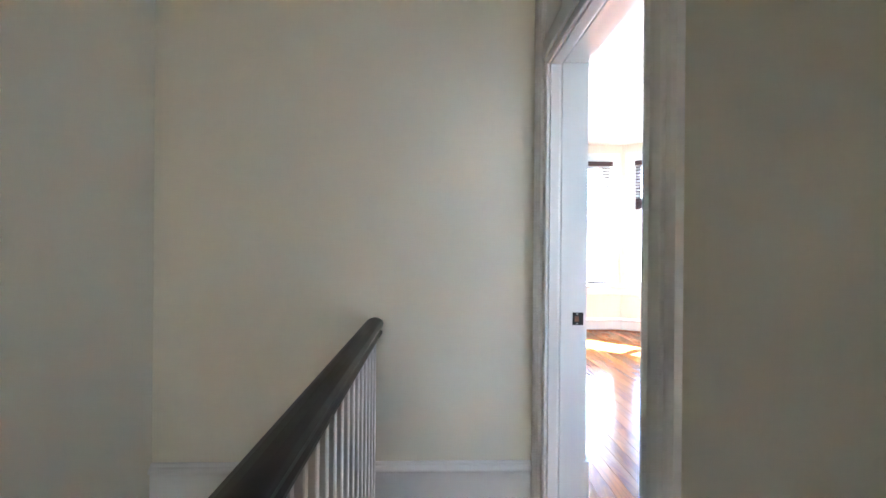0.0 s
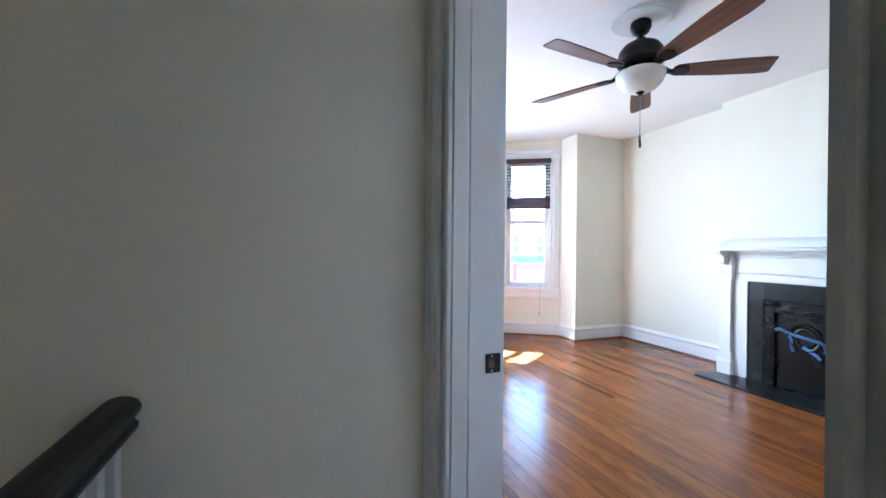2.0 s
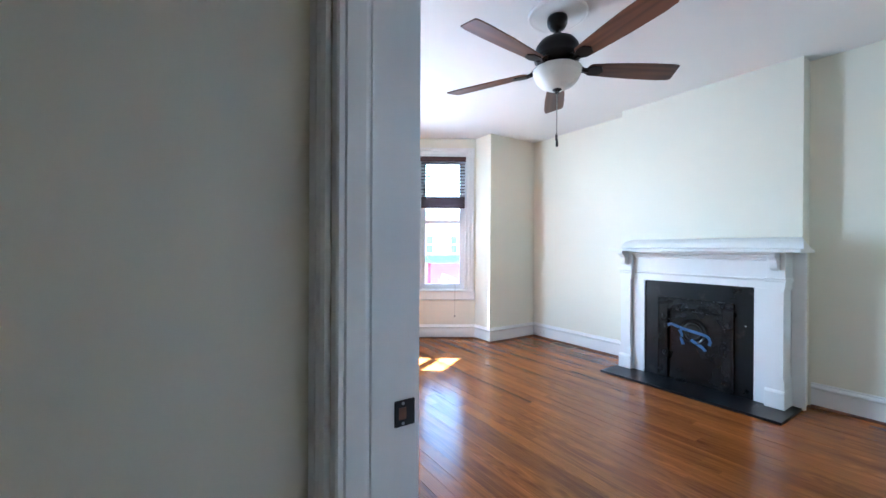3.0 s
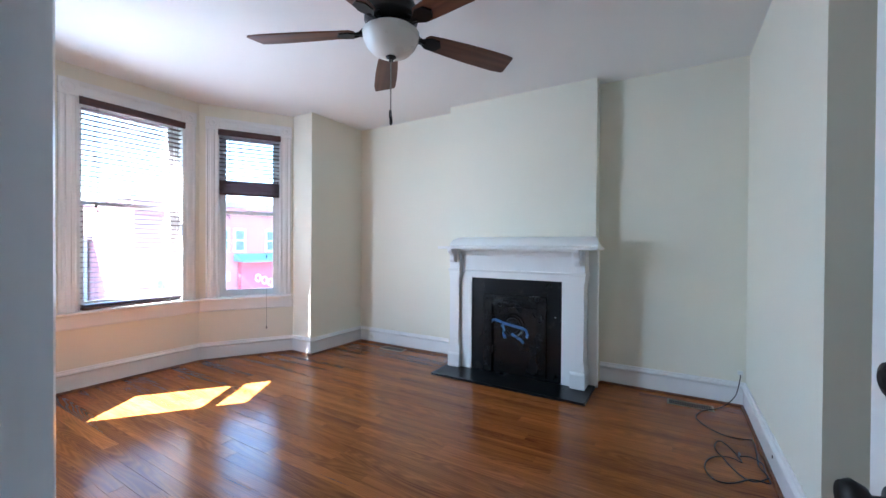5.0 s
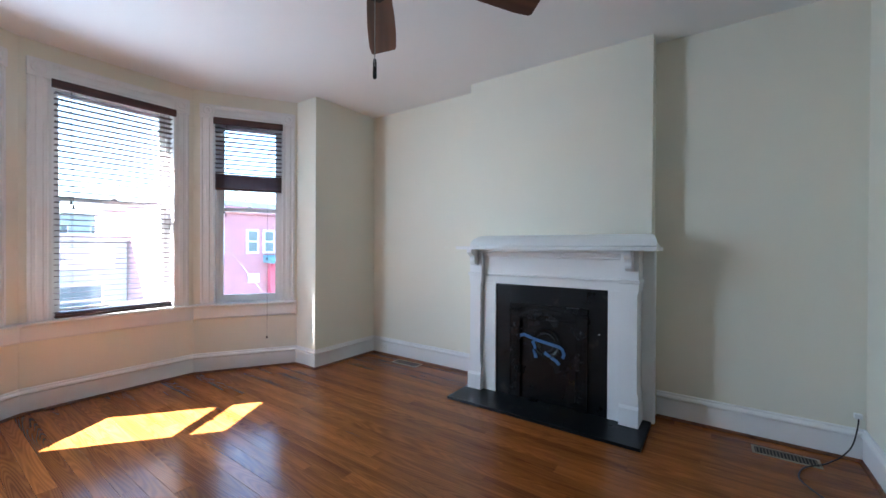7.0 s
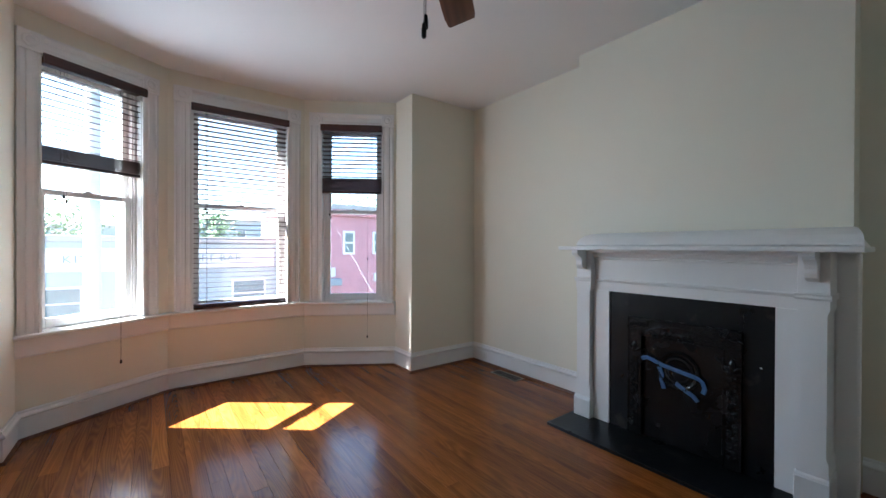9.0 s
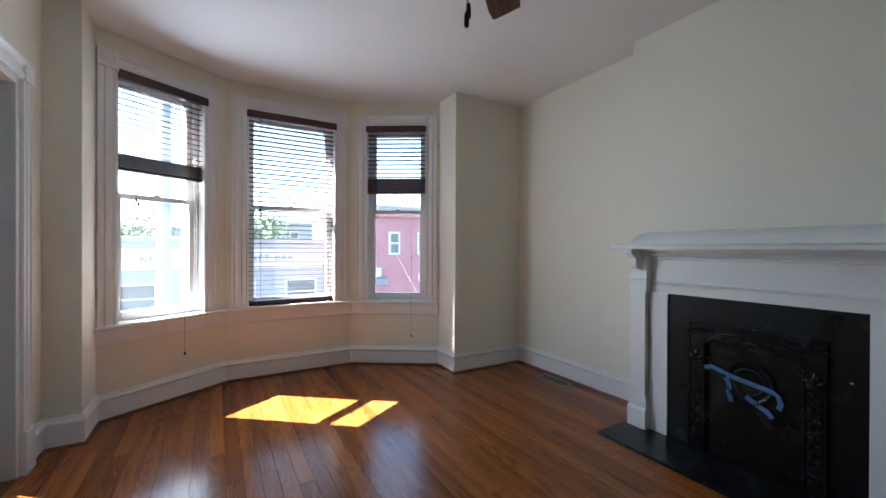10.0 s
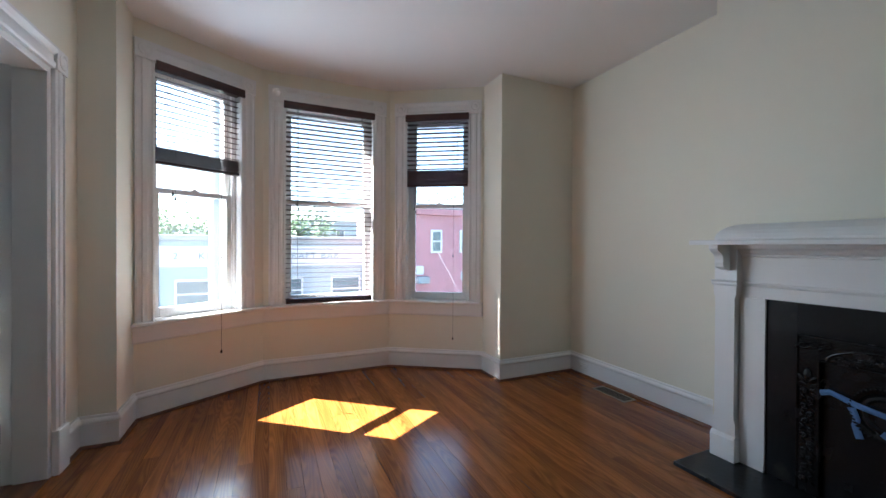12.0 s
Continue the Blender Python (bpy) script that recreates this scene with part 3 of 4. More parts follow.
# room side
mr = Matrix.Translation((WX, (a + b) / 2, 0)) @ Matrix.Rotation(radians(90), 4, "Z")
room = new("room_side_casing")
room.parent, room.matrix_local = fr, mr
casing_set(room, b - a, 0, 2.56, 0.120, plinth=0.24)
strike = part("strike_plate", box(WX - 0.056, WX - 0.006, b - 0.0232, b - 0.0195, 0.872, 0.930, 0.0018), BRONZE, fr, "worn dark metal strike plate")
part("latch_hole", box(WX - 0.046, WX - 0.028, b - 0.0240, b - 0.0225, 0.888, 0.914), SHOE, strike, "bare wood showing in the latch hole")
for zz in (0.879, 0.923):
    part("screw", lathe([(0.0038, 0), (0.0036, 0.0012), (0, 0.0016)], 12, m=Matrix.Translation((WX - 0.036, b - 0.0232, zz)) @ Matrix.Rotation(radians(90), 4, "X")), STEEL, strike)

fr2 = thing("door_frame_2", "white moulded door frame with rosette corner blocks", "door frame", kind="structure")
a, b = D2
part("far_jamb", box(HX + 0.001, WX - 0.001, b - 0.020, b + 0.001, 0, HEAD2), TRIM, fr2)
part("near_jamb", box(HX + 0.001, WX - 0.001, a - 0.001, a + 0.020, 0, HEAD2), TRIM, fr2)
part("head_jamb", box(HX + 0.001, WX - 0.001, a + 0.02, b - 0.02, HEAD2 - 0.02, HEAD2 + 0.001), TRIM, fr2)
part("far_stop", box(HX + 0.05, WX - 0.001, b - 0.034, b - 0.020, 0, HEAD2 - 0.02, 0.003), TRIM, fr2)
part("near_stop", box(HX + 0.05, WX - 0.001, a + 0.020, a + 0.034, 0, HEAD2 - 0.02, 0.003), TRIM, fr2)
part("head_stop", box(HX + 0.05, WX - 0.001, a + 0.034, b - 0.034, HEAD2 - 0.034, HEAD2 - 0.02, 0.003), TRIM, fr2)
room = new("room_side_casing")
room.parent, room.matrix_local = fr2, Matrix.Translation((WX, (a + b) / 2, 0)) @ Matrix.Rotation(radians(90), 4, "Z")
casing_set(room, b - a, 0, HEAD2, 0.108, plinth=0.24)
part("threshold", box(HX, WX, a + 0.02, b - 0.02, -0.01, 0.006, 0.002), SHOE, fr2)


def panel_door(name, label, m, w, h, handed):
    """A four-panel door leaf; the hinge edge is at local x 0, the leaf runs along x, 40 mm thick about y 0."""
    d = thing(name, label, "door", m, kind="structure")
    st, t = 0.11, 0.020
    zs = [(0.012, 0.24), (0.80, 0.98), (h - 0.13, h)]
    part("stile", box(0.0, st, -t, t, 0.012, h, 0.003), DOOR, d)
    part("stile", box(w - st, w, -t, t, 0.012, h, 0.003), DOOR, d)
    part("mullion", box(w / 2 - 0.05, w / 2 + 0.05, -t + 0.001, t - 0.001, 0.24, h - 0.13, 0.003), DOOR, d)
    for z in zs:
        part("rail", box(st, w - st, -t + 0.0005, t - 0.0005, *z, 0.003), DOOR, d)
    for x0, x1 in ((st, w / 2 - 0.05), (w / 2 + 0.05, w - st)):
        for z0, z1 in ((0.24, 0.80), (0.98, h - 0.13)):
            bm = box(x0, x1, -0.008, 0.008, z0, z1)
            box(x0 + 0.03, x1 - 0.03, -0.014, 0.014, z0 + 0.03, z1 - 0.03, 0.006, bm)
            part("panel", bm, DOOR, d)
    for s in (-1, 1):
        r = Matrix.Translation((w - 0.065, s * t, 0.90)) @ Matrix.Rotation(radians(-90 * s), 4, "X")
        part("door_knob", lathe([(0.027, 0), (0.027, 0.005), (0.012, 0.010), (0.010, 0.030), (0.022, 0.036), (0.029, 0.050), (0.024, 0.062), (0, 0.066)], 20, m=r), BRONZE, d, "dark round door knob", True)
    for z in (0.22, h - 0.34):
        bm = tube([(-0.004, handed * t, z), (-0.004, handed * t, z + 0.10)], 0.007)
        box(0.0, 0.03, handed * t - 0.003, handed * t + 0.003, z, z + 0.10, bm=bm)
        part("hinge", bm, STEEL, d, "worn steel butt hinge")
    return d


d1 = panel_door("door_1", "white panelled door standing open into the room", Matrix.Translation((WX + 0.012, D1[0] + 0.055, 0)) @ Matrix.Rotation(radians(9.3), 4, "Z"), 0.79, 2.05, -1)
part("deadbolt", lathe([(0.026, 0), (0.026, 0.008), (0.014, 0.014), (0, 0.015)], 18, m=Matrix.Translation((0.735, 0.02, 1.08)) @ Matrix.Rotation(radians(-90), 4, "X")), BRONZE, d1, "dark deadbolt rose")
panel_door("door_2", "white panelled door standing open into the small room", Matrix.Translation((0.598, 4.490, 0)) @ Matrix.Rotation(radians(165), 4, "Z"), 0.78, 2.115, -1)

# small-room window: two plain sashes in a boxed frame
win = thing("window_4", "white double-hung sash window of the small room", "window", Matrix.Translation((0.18, NY, 0)), kind="structure")
for s in (-1, 1):
    part("jamb", box(min(s * 0.39, s * 0.372), max(s * 0.39, s * 0.372), 0.001, 0.30, 0.75, 1.98), TRIM, win)
part("head_jamb", box(-0.372, 0.372, 0.001, 0.30, 1.962, 1.98), TRIM, win)
part("window_sill", box(-0.44, 0.44, -0.05, 0.30, 0.73, 0.765, 0.004), TRIM, win)
sash(win, "lower_sash", 0.742, 0.766, 1.46, 0.10, 0.16, 0.05)
sash(win, "upper_sash", 0.742, 1.42, 1.962, 0.14, 0.09, 0.06)

# ---- chimney breast and fireplace ----
BY = (1.842, 3.37)
BX = 4.43
tagged(part("chimney_breast", box(BX, EX + 0.02, *BY, -0.02, H), WALL), "cream plastered chimney breast above the mantel", "wall", kind="structure")
CY = 2.555
mantel = thing("mantelpiece", "white painted wooden mantelpiece with bracketed shelf and pilasters", "mantelpiece", Matrix.Translation((BX, CY, 0)))
# local x points to the wall, so the front is at negative x
part("shelf", box(-0.345, 0.0, -0.785, 0.755, 1.242, 1.268, 0.005), TRIM, mantel)
prof = [(0.0, 1.268), (-0.20, 1.268), (-0.212, 1.275), (-0.212, 1.284)] + [(-0.205 + 0.195 * (1 - math.cos(q)), 1.284 + 0.082 * math.sin(q)) for q in (radians(15 * k) for k in range(1, 7))] + [(0.0, 1.366)]
bm = bmesh.new()
inset = [0.075 * (1 - math.sqrt(max(0.0, 1 - min(1.0, max(0.0, (v - 1.284) / 0.082)) ** 2))) for u, v in prof]
ends = [[bm.verts.new((u, (0.690 - k) if q > 0 else (k * 0.8 - 0.770), v)) for (u, v), k in zip(prof, inset)] for q in (-1, 1)]
for k in range(len(prof)):
    j = (k + 1) % len(prof)
    bm.faces.new((ends[0][k], ends[0][j], ends[1][j], ends[1][k]))
bm.faces.new(ends[0]), bm.faces.new(ends[1])
part("shelf_cove", bm, TRIM, mantel)
bed = [(0.0, 1.14), (-0.155, 1.14), (-0.155, 1.175), (-0.165, 1.18), (-0.165, 1.19), (-0.178, 1.198), (-0.185, 1.212), (-0.2, 1.222), (-0.2, 1.242), (0.0, 1.242)]
part("bed_moulding", prism(bed, lambda u, v, q: (u, q, v), -0.5455, 0.5755), TRIM, mantel)
part("frieze", box(-0.150, 0.0, -0.60, 0.60, 1.035, 1.14), TRIM, mantel)
part("frieze_moulding", prism([(0, 1.0), (-0.158, 1.0), (-0.158, 1.014), (-0.166, 1.02), (-0.170, 1.03), (-0.166, 1.036), (0, 1.036)], lambda u, v, q: (u, q, v), -0.575, 0.575), TRIM, mantel)
part("lintel", box(-0.155, 0.0, -0.575, 0.575, 0.952, 1.0), TRIM, mantel)
for s in (-1, 1):
    def yy(p, q, s=s):
        return (min(s * p, s * q), max(s * p, s * q))
    part("stile", box(-0.168, 0.0, *yy(0.455, 0.575), 0.021, 0.952), TRIM, mantel)
    a, b = (0.545, 0.662) if s < 0 else (0.575, 0.695)
    part("side_panel", box(-0.034, 0.0, *yy(b - 0.01, 0.745 if s < 0 else 0.780), 0.001, 1.242, 0.012), TRIM, mantel)
    # shaft with wider shoulders at both ends
    ends_z = [(0.16, 0), (0.235, 0), (0.26, 0.009), (0.94, 0.009), (0.965, 0), (1.02, 0)]
    outline = [(a + k, z) for z, k in ends_z] + [(b - k, z) for z, k in reversed(ends_z)]
    pil = part("pilaster", prism(outline, lambda u, v, q: (q, s * u, v), -0.206, 0.0), TRIM, mantel)
    part("pilaster_base", box(-0.222, 0.0, *yy(a - 0.006, b + 0.006), 0.021, 0.15, 0.004), TRIM, pil)
    part("base_cap", prism([(0, 0.15), (-0.220, 0.15), (-0.216, 0.158), (-0.208, 0.166), (0, 0.166)], lambda u, v, q: (u, q, v), *yy(a - 0.004, b + 0.004)), TRIM, pil)
    part("pilaster_cap", prism([(0, 1.01), (-0.208, 1.01), (-0.216, 1.02), (-0.216, 1.03), (-0.224, 1.04), (0, 1.04)], lambda u, v, q: (u, q, v), *yy(a - 0.008, b + 0.008)), TRIM, pil)
    part("pilaster_block", box(-0.200, 0.0, *yy(a, b), 1.04, 1.242, 0.003), TRIM, pil)
    br = [(-0.20, 1.242), (-0.315, 1.242), (-0.318, 1.222), (-0.305, 1.205), (-0.285, 1.196), (-0.268, 1.18), (-0.262, 1.16), (-0.264, 1.14), (-0.258, 1.12), (-0.242, 1.108), (-0.225, 1.112), (-0.216, 1.10), (-0.20, 1.098)]
    part("bracket", prism(br, lambda u, v, q: (u, q, v), *yy((a + b) / 2 - 0.023, (a + b) / 2 + 0.023)), TRIM, pil, "scrolled bracket under the shelf")

sur = thing("slate_surround", "smooth black slate fireplace surround inside the mantelpiece", "fireplace", Matrix.Translation((BX, CY, 0)))
part("side_slab", box(-0.155, -0.002, -0.4545, -0.318, 0.021, 0.951, 0.001), SLATE, sur)
part("side_slab", box(-0.155, -0.002, 0.318, 0.4545, 0.021, 0.951, 0.001), SLATE, sur)
part("top_slab", box(-0.1545, -0.002, -0.318, 0.318, 0.80, 0.951, 0.001), SLATE, sur)
part("paint_speck", box(-0.1556, -0.1546, -0.400, -0.390, 0.617, 0.623, 0.0003), TRIM, sur, "small fleck of white paint")
bm = box(3.932, BX, 1.832, 3.285, -0.012, 0.020, 0.003)
tagged(part("hearth", bm, SLATE), "black slate hearth slab set in the wooden floor", "hearth")

ins = thing("fireplace_insert", "black cast iron fireplace insert with floral relief", "fireplace", Matrix.Translation((BX, CY, 0)))
FX = -0.172
bm = box(FX, -0.01, -0.318, -0.226, 0.021, 0.80, 0.004)
part("side_frame", bm, IRON, ins)
part("side_frame", box(FX, -0.01, 0.226, 0.318, 0.021, 0.80, 0.004), IRON, ins)
part("head_frame", box(FX, -0.01, -0.226, 0.226, 0.69, 0.80, 0.004), IRON, ins)
part("bead", tube([(FX, -0.312, 0.03), (FX, -0.312, 0.793), (FX, 0.312, 0.793), (FX, 0.312, 0.03)], 0.006), IRON, ins)
part("inner_bead", tube([(FX, -0.230, 0.03), (FX, -0.230, 0.685), (FX, 0.230, 0.685), (FX, 0.230, 0.03)], 0.006), IRON, ins)
part("cover_plate", box(-0.150, -0.02, -0.226, 0.226, 0.021, 0.69, 0.004), IRON, ins)
arc = [(FX - 0.001, 0.20 * math.cos(q), 0.690 + 0.075 * math.sin(q)) for q in (radians(9 * k) for k in range(21))]
part("arched_moulding", tube(arc, 0.006), IRON, ins)
random.seed(4)


def scroll(bm, y, z, r, turn, start=0.0, turns=1.4):
    pts = []
    for k in range(15):
        f = k / 14
        q = start + turn * f * turns * 2 * math.pi
        rr = r * (1 - 0.8 * f)
        pts.append((FX - 0.003, y + rr * math.cos(q), z + rr * math.sin(q)))
    return tube(pts, 0.0055, bm, 6)


def leaf(bm, y, z, q, ln):
    own = bmesh.new()
    bmesh.ops.create_icosphere(own, subdivisions=2, radius=1)
    bmesh.ops.scale(own, vec=(0.009, ln * 0.20, ln * 0.46), verts=own.verts)
    bmesh.ops.rotate(own, matrix=Matrix.Rotation(q, 3, "X"), verts=own.verts)
    bmesh.ops.translate(own, vec=(FX - 0.002, y, z), verts=own.verts)
    return merge(bm, own)


def relief(name, make, *args, **kw):
    """One raised ornament of the casting."""
    own = bmesh.new()
    make(own, *args, **kw)
    part(name, own, IRON, ins, smooth=True)


for s in (-1, 1):
    for k in range(13):
        z = 0.085 + k * 0.0365
        relief("vine_scroll", scroll, s * 0.272 + 0.011 * (-1) ** k, z, 0.016, (-1) ** k, start=k)
        relief("vine_leaf", leaf, s * 0.272 - 0.016 * (-1) ** k, z + 0.012, 0.7 * (-1) ** k, 0.030)
        relief("vine_bud", leaf, s * 0.272 - 0.024 * (-1) ** k, z - 0.006, -0.9 * (-1) ** k, 0.018)
    relief("vine_leaf", leaf, s * 0.272, 0.60, 0, 0.09)
    for q in (-0.7, 0.7):
        relief("vine_leaf", leaf, s * 0.272 + 0.02 * (1 if q > 0 else -1), 0.585, -q, 0.06)
    part("vine_bar", box(FX - 0.006, FX + 0.002, s * 0.272 - 0.036, s * 0.272 + 0.036, 0.555, 0.567, 0.002), IRON, ins)
    for k in range(3):
        relief("corner_scroll", scroll, s * (0.20 + 0.045 * k), 0.762 - 0.006 * k, 0.020, (-1) ** k, start=k * 1.3)
        relief("corner_leaf", leaf, s * (0.222 + 0.045 * k), 0.742, 0.9 * s, 0.04)
# acanthus under the arch, scrolls to both sides, a row of beads along the head
for q in (-0.75, -0.38, 0.0, 0.38, 0.75):
    relief("palmette_leaf", leaf, -0.03 * q, 0.722 - 0.008 * abs(q), q, 0.05)
for s in (-1, 1):
    for k in range(4):
        relief("arch_scroll", scroll, s * (0.045 + 0.036 * k), 0.726 - 0.0045 * k, 0.017 - 0.0018 * k, s * (-1) ** k, start=k * 1.1)
        relief("arch_leaf", leaf, s * (0.060 + 0.036 * k), 0.712 - 0.002 * k, -0.9 * s, 0.028)
beads = bmesh.new()
for k in range(46):
    own = bmesh.new()
    bmesh.ops.create_icosphere(own, subdivisions=1, radius=0.0045)
    bmesh.ops.translate(own, vec=(FX - 0.001, -0.2925 + 0.013 * k, 0.781), verts=own.verts)
    merge(beads, own)
part("bead_row", beads, IRON, ins, smooth=True)
bm = lathe([(0.118, 0), (0.118, 0.008), (0.108, 0.016), (0.096, 0.012), (0.090, 0.004), (0.082, 0.012), (0.070, 0.014), (0.060, 0.004), (0, 0.004)], 40, m=Matrix.Translation((-0.150, 0.01, 0.50)) @ Matrix.Rotation(radians(-90), 4, "Y"))
part("ring_boss", bm, IRON, ins, "round ringed boss on the cover plate")
rope = bmesh.new()
for k in range(44):
    q = radians(360 / 44 * k)
    own = bmesh.new()
    bmesh.ops.create_icosphere(own, subdivisions=1, radius=1)
    bmesh.ops.scale(own, vec=(0.010, 0.0055, 0.013), verts=own.verts)
    bmesh.ops.rotate(own, matrix=Matrix.Rotation(q + 0.6, 3, "X"), verts=own.verts)
    bmesh.ops.translate(own, vec=(-0.163, 0.01 - 0.112 * math.sin(q), 0.50 + 0.112 * math.cos(q)), verts=own.verts)
    merge(rope, own)
part("rope_ring", rope, IRON, ins, "twisted rope ring round the boss", smooth=True)


def tape(points, w, name="painters_tape", label="crumpled strip of blue painter's tape on the fireplace cover"):
    """A strip of tape that follows (y, z, lift) points."""
    bm = bmesh.new()
    rows = []
    for i, (y, z, lift) in enumerate(points):
        j = min(i + 1, len(points) - 1)
        k = max(i - 1, 0)
        d = Vector((points[j][0] - points[k][0], points[j][1] - points[k][1])).normalized()
        n = Vector((-d.y, d.x)) * w / 2
        rows.append([bm.verts.new((BX - 0.150 - lift - e, CY + y + n.x * s, z + n.y * s)) for s in (-1, -0.3, 0.4, 1) for e in ((0.003 if s in (-0.3,) else 0) + 0.002 * math.sin(i * 2.3 + s),)])
    for p, q in zip(rows, rows[1:]):
        for a in range(3):
            bm.faces.new((p[a], p[a + 1], q[a + 1], q[a]))
    bmesh.ops.solidify(bm, geom=bm.faces[:], thickness=0.0008)
    return tagged(part(name, bm, TAPE), label, "tape", "blue tape strips")


# local y grows to the left of someone facing the fire
tape([(0.225, 0.535, 0.024), (0.19, 0.548, 0.020), (0.15, 0.535, 0.018), (0.10, 0.520, 0.019), (0.03, 0.508, 0.020), (-0.05, 0.495, 0.020), (-0.10, 0.488, 0.02), (-0.125, 0.47, 0.016), (-0.135, 0.43, 0.010), (-0.125, 0.40, 0.008)], 0.026)
tape([(0.115, 0.505, 0.022), (0.10, 0.46, 0.016), (0.105, 0.42, 0.010), (0.09, 0.37, 0.010)], 0.028)
tape([(0.02, 0.425, 0.014), (-0.015, 0.405, 0.018), (-0.05, 0.385, 0.014), (-0.075, 0.375, 0.016), (-0.10, 0.345, 0.010)], 0.027)

# ---- ceiling fan ----
fan = thing("ceiling_fan", "bronze ceiling fan with five walnut blades and frosted bowl light", "ceiling fan", Matrix.Translation((2.395, 2.582, 0)))
part("canopy", lathe([(0, H - 0.02), (0.062, H - 0.02), (0.066, H - 0.036), (0.064, H - 0.064), (0.050, H - 0.092), (0.026, H - 0.106), (0, H - 0.106)], 32), BRONZE, fan, smooth=True)
part("downrod", lathe([(0.014, H - 0.155), (0.014, H - 0.075)], 16), BRONZE, fan, smooth=True)
part("motor_housing", lathe([(0, 2.672), (0.03, 2.672), (0.034, 2.650), (0.075, 2.640), (0.112, 2.618), (0.136, 2.585), (0.142, 2.555), (0.140, 2.525), (0.146, 2.515), (0.146, 2.500), (0.120, 2.478), (0.100, 2.455), (0, 2.455)], 40), BRONZE, fan, smooth=True)
part("light_fitter", lathe([(0.070, 2.458), (0.076, 2.440), (0.110, 2.425), (0.110, 2.415), (0, 2.415)], 32), BRONZE, fan, smooth=True)
bowl = part("bowl_shade", lathe([(0.150, 2.438), (0.156, 2.432), (0.152, 2.405), (0.136, 2.368), (0.108, 2.336), (0.070, 2.316), (0.030, 2.308), (0, 2.307), ], 40), BOWL, fan, "frosted white glass bowl", smooth=True)
part("finial", lathe([(0.026, 2.312), (0.030, 2.305), (0.020, 2.298), (0.010, 2.290), (0.013, 2.283), (0, 2.276)], 20), BRONZE, fan, smooth=True)
bl = bmesh.new()
out = [(0.215, -0.052), (0.30, -0.062), (0.45, -0.074), (0.60, -0.080), (0.725, -0.080), (0.765, -0.074), (0.785, 0.058), (0.775, 0.070), (0.70, 0.078), (0.50, 0.074), (0.35, 0.064), (0.215, 0.052), (0.195, 0.03), (0.195, -0.03)]
prism(out, lambda u, v, q: (u, v, q), -0.004, 0.004, bl)
blade_me = mesh("blade", bl, BLADE)
irn = bmesh.new()
prism([(0.10, -0.018), (0.18, -0.020), (0.225, -0.046), (0.275, -0.040), (0.30, 0.0), (0.275, 0.040), (0.225, 0.046), (0.18, 0.020), (0.10, 0.018)], lambda u, v, q: (u, v, q), -0.012, -0.0045, irn)
tube([(0.09, 0, 0.045), (0.13, 0, 0.030), (0.17, 0, -0.002), (0.20, 0, -0.008)], 0.014, irn)
iron_me = mesh("blade_iron", irn, BRONZE)
for k in range(5):
    m = Matrix.Rotation(radians(42 + 72 * k), 4, "Z") @ Matrix.Translation((0, 0, 2.446)) @ Matrix.Diagonal((1.035, 1, 1, 1)) @ Matrix.Rotation(radians(-12), 4, "X")
    arm = share("blade_iron", iron_me, fan, m)
    share("blade", blade_me, arm)
for x, zz in ((0.012, 1.975), (-0.010, 1.93)):
    ch = part("pull_chain", tube([(x, x, zz + 0.05), (x, x, 2.29)], 0.0016, seg=6), STEEL, fan)
    part("pull", lathe([(0.003, 0.05), (0.006, 0.046), (0.008, 0.03), (0.008, 0.006), (0.005, 0), (0, 0)], 12, m=Matrix.Translation((x, x, zz))), BRONZE, ch, "dark turned fan pull")
med = lathe([(0, H), (0.190, H), (0.190, H - 0.014), (0.186, H - 0.020), (0.176, H - 0.022), (0.168, H - 0.020), (0, H - 0.020)], 48)
ob = tagged(part("ceiling_medallion", med, CEIL, smooth=False), "plain round white ceiling medallion above the fan", "medallion")
ob.location = (2.395, 2.582, 0)


# ---- floor registers, sockets, cable ----
def register(x0, x1, y0, y1, label):
    r = thing("floor_register", label, "floor vent", group="floor registers")
    t = 0.014
    part("frame", box(x0, x1, y0, y0 + t, -0.01, 0.004, 0.001), VENT, r)
    part("frame", box(x0, x1, y1 - t, y1, -0.01, 0.004, 0.001), VENT, r)
    part("frame", box(x0, x0 + t, y0 + t, y1 - t, -0.01, 0.004, 0.001), VENT, r)
    part("frame", box(x1 - t, x1, y0 + t, y1 - t, -0.01, 0.004, 0.001), VENT, r)
    part("duct", box(x0 + t, x1 - t, y0 + t, y1 - t, -0.012, 0.0012), DARKHOLE, r)
    n = int((y1 - y0 - 2 * t) / 0.016)
    me = mesh("louvre", box(x0 + t, x1 - t, -0.0028, 0.0028, 0.0005, 0.0030), LOUVRE)
    for k in range(n):
        share("louvre", me, r, Matrix.Translation((0, y0 + t + 0.007 + k * (y1 - y0 - 2 * t - 0.014) / max(n - 1, 1), 0)))


register(4.405, 4.535, 4.02, 4.355, "brown metal floor register in the corner by the bay")
register(4.345, 4.465, 0.95, 1.27, "brown metal floor register by the back wall")


def socket(m, label):
    s = thing("wall_socket", label, "outlet", m)
    part("plate", box(-0.058, 0.058, -0.006, 0, -0.036, 0.036, 0.003), PLASTIC, s)
    for x in (-0.024, 0.024):
        o = part("receptacle", box(x - 0.016, x + 0.016, -0.008, -0.005, -0.016, 0.016, 0.003), PLASTIC, s)
        for z in (-0.006, 0.006):
            part("slot", box(x - 0.004, x + 0.004, -0.0086, -0.0075, z - 0.001, z + 0.001), DARKHOLE, o)


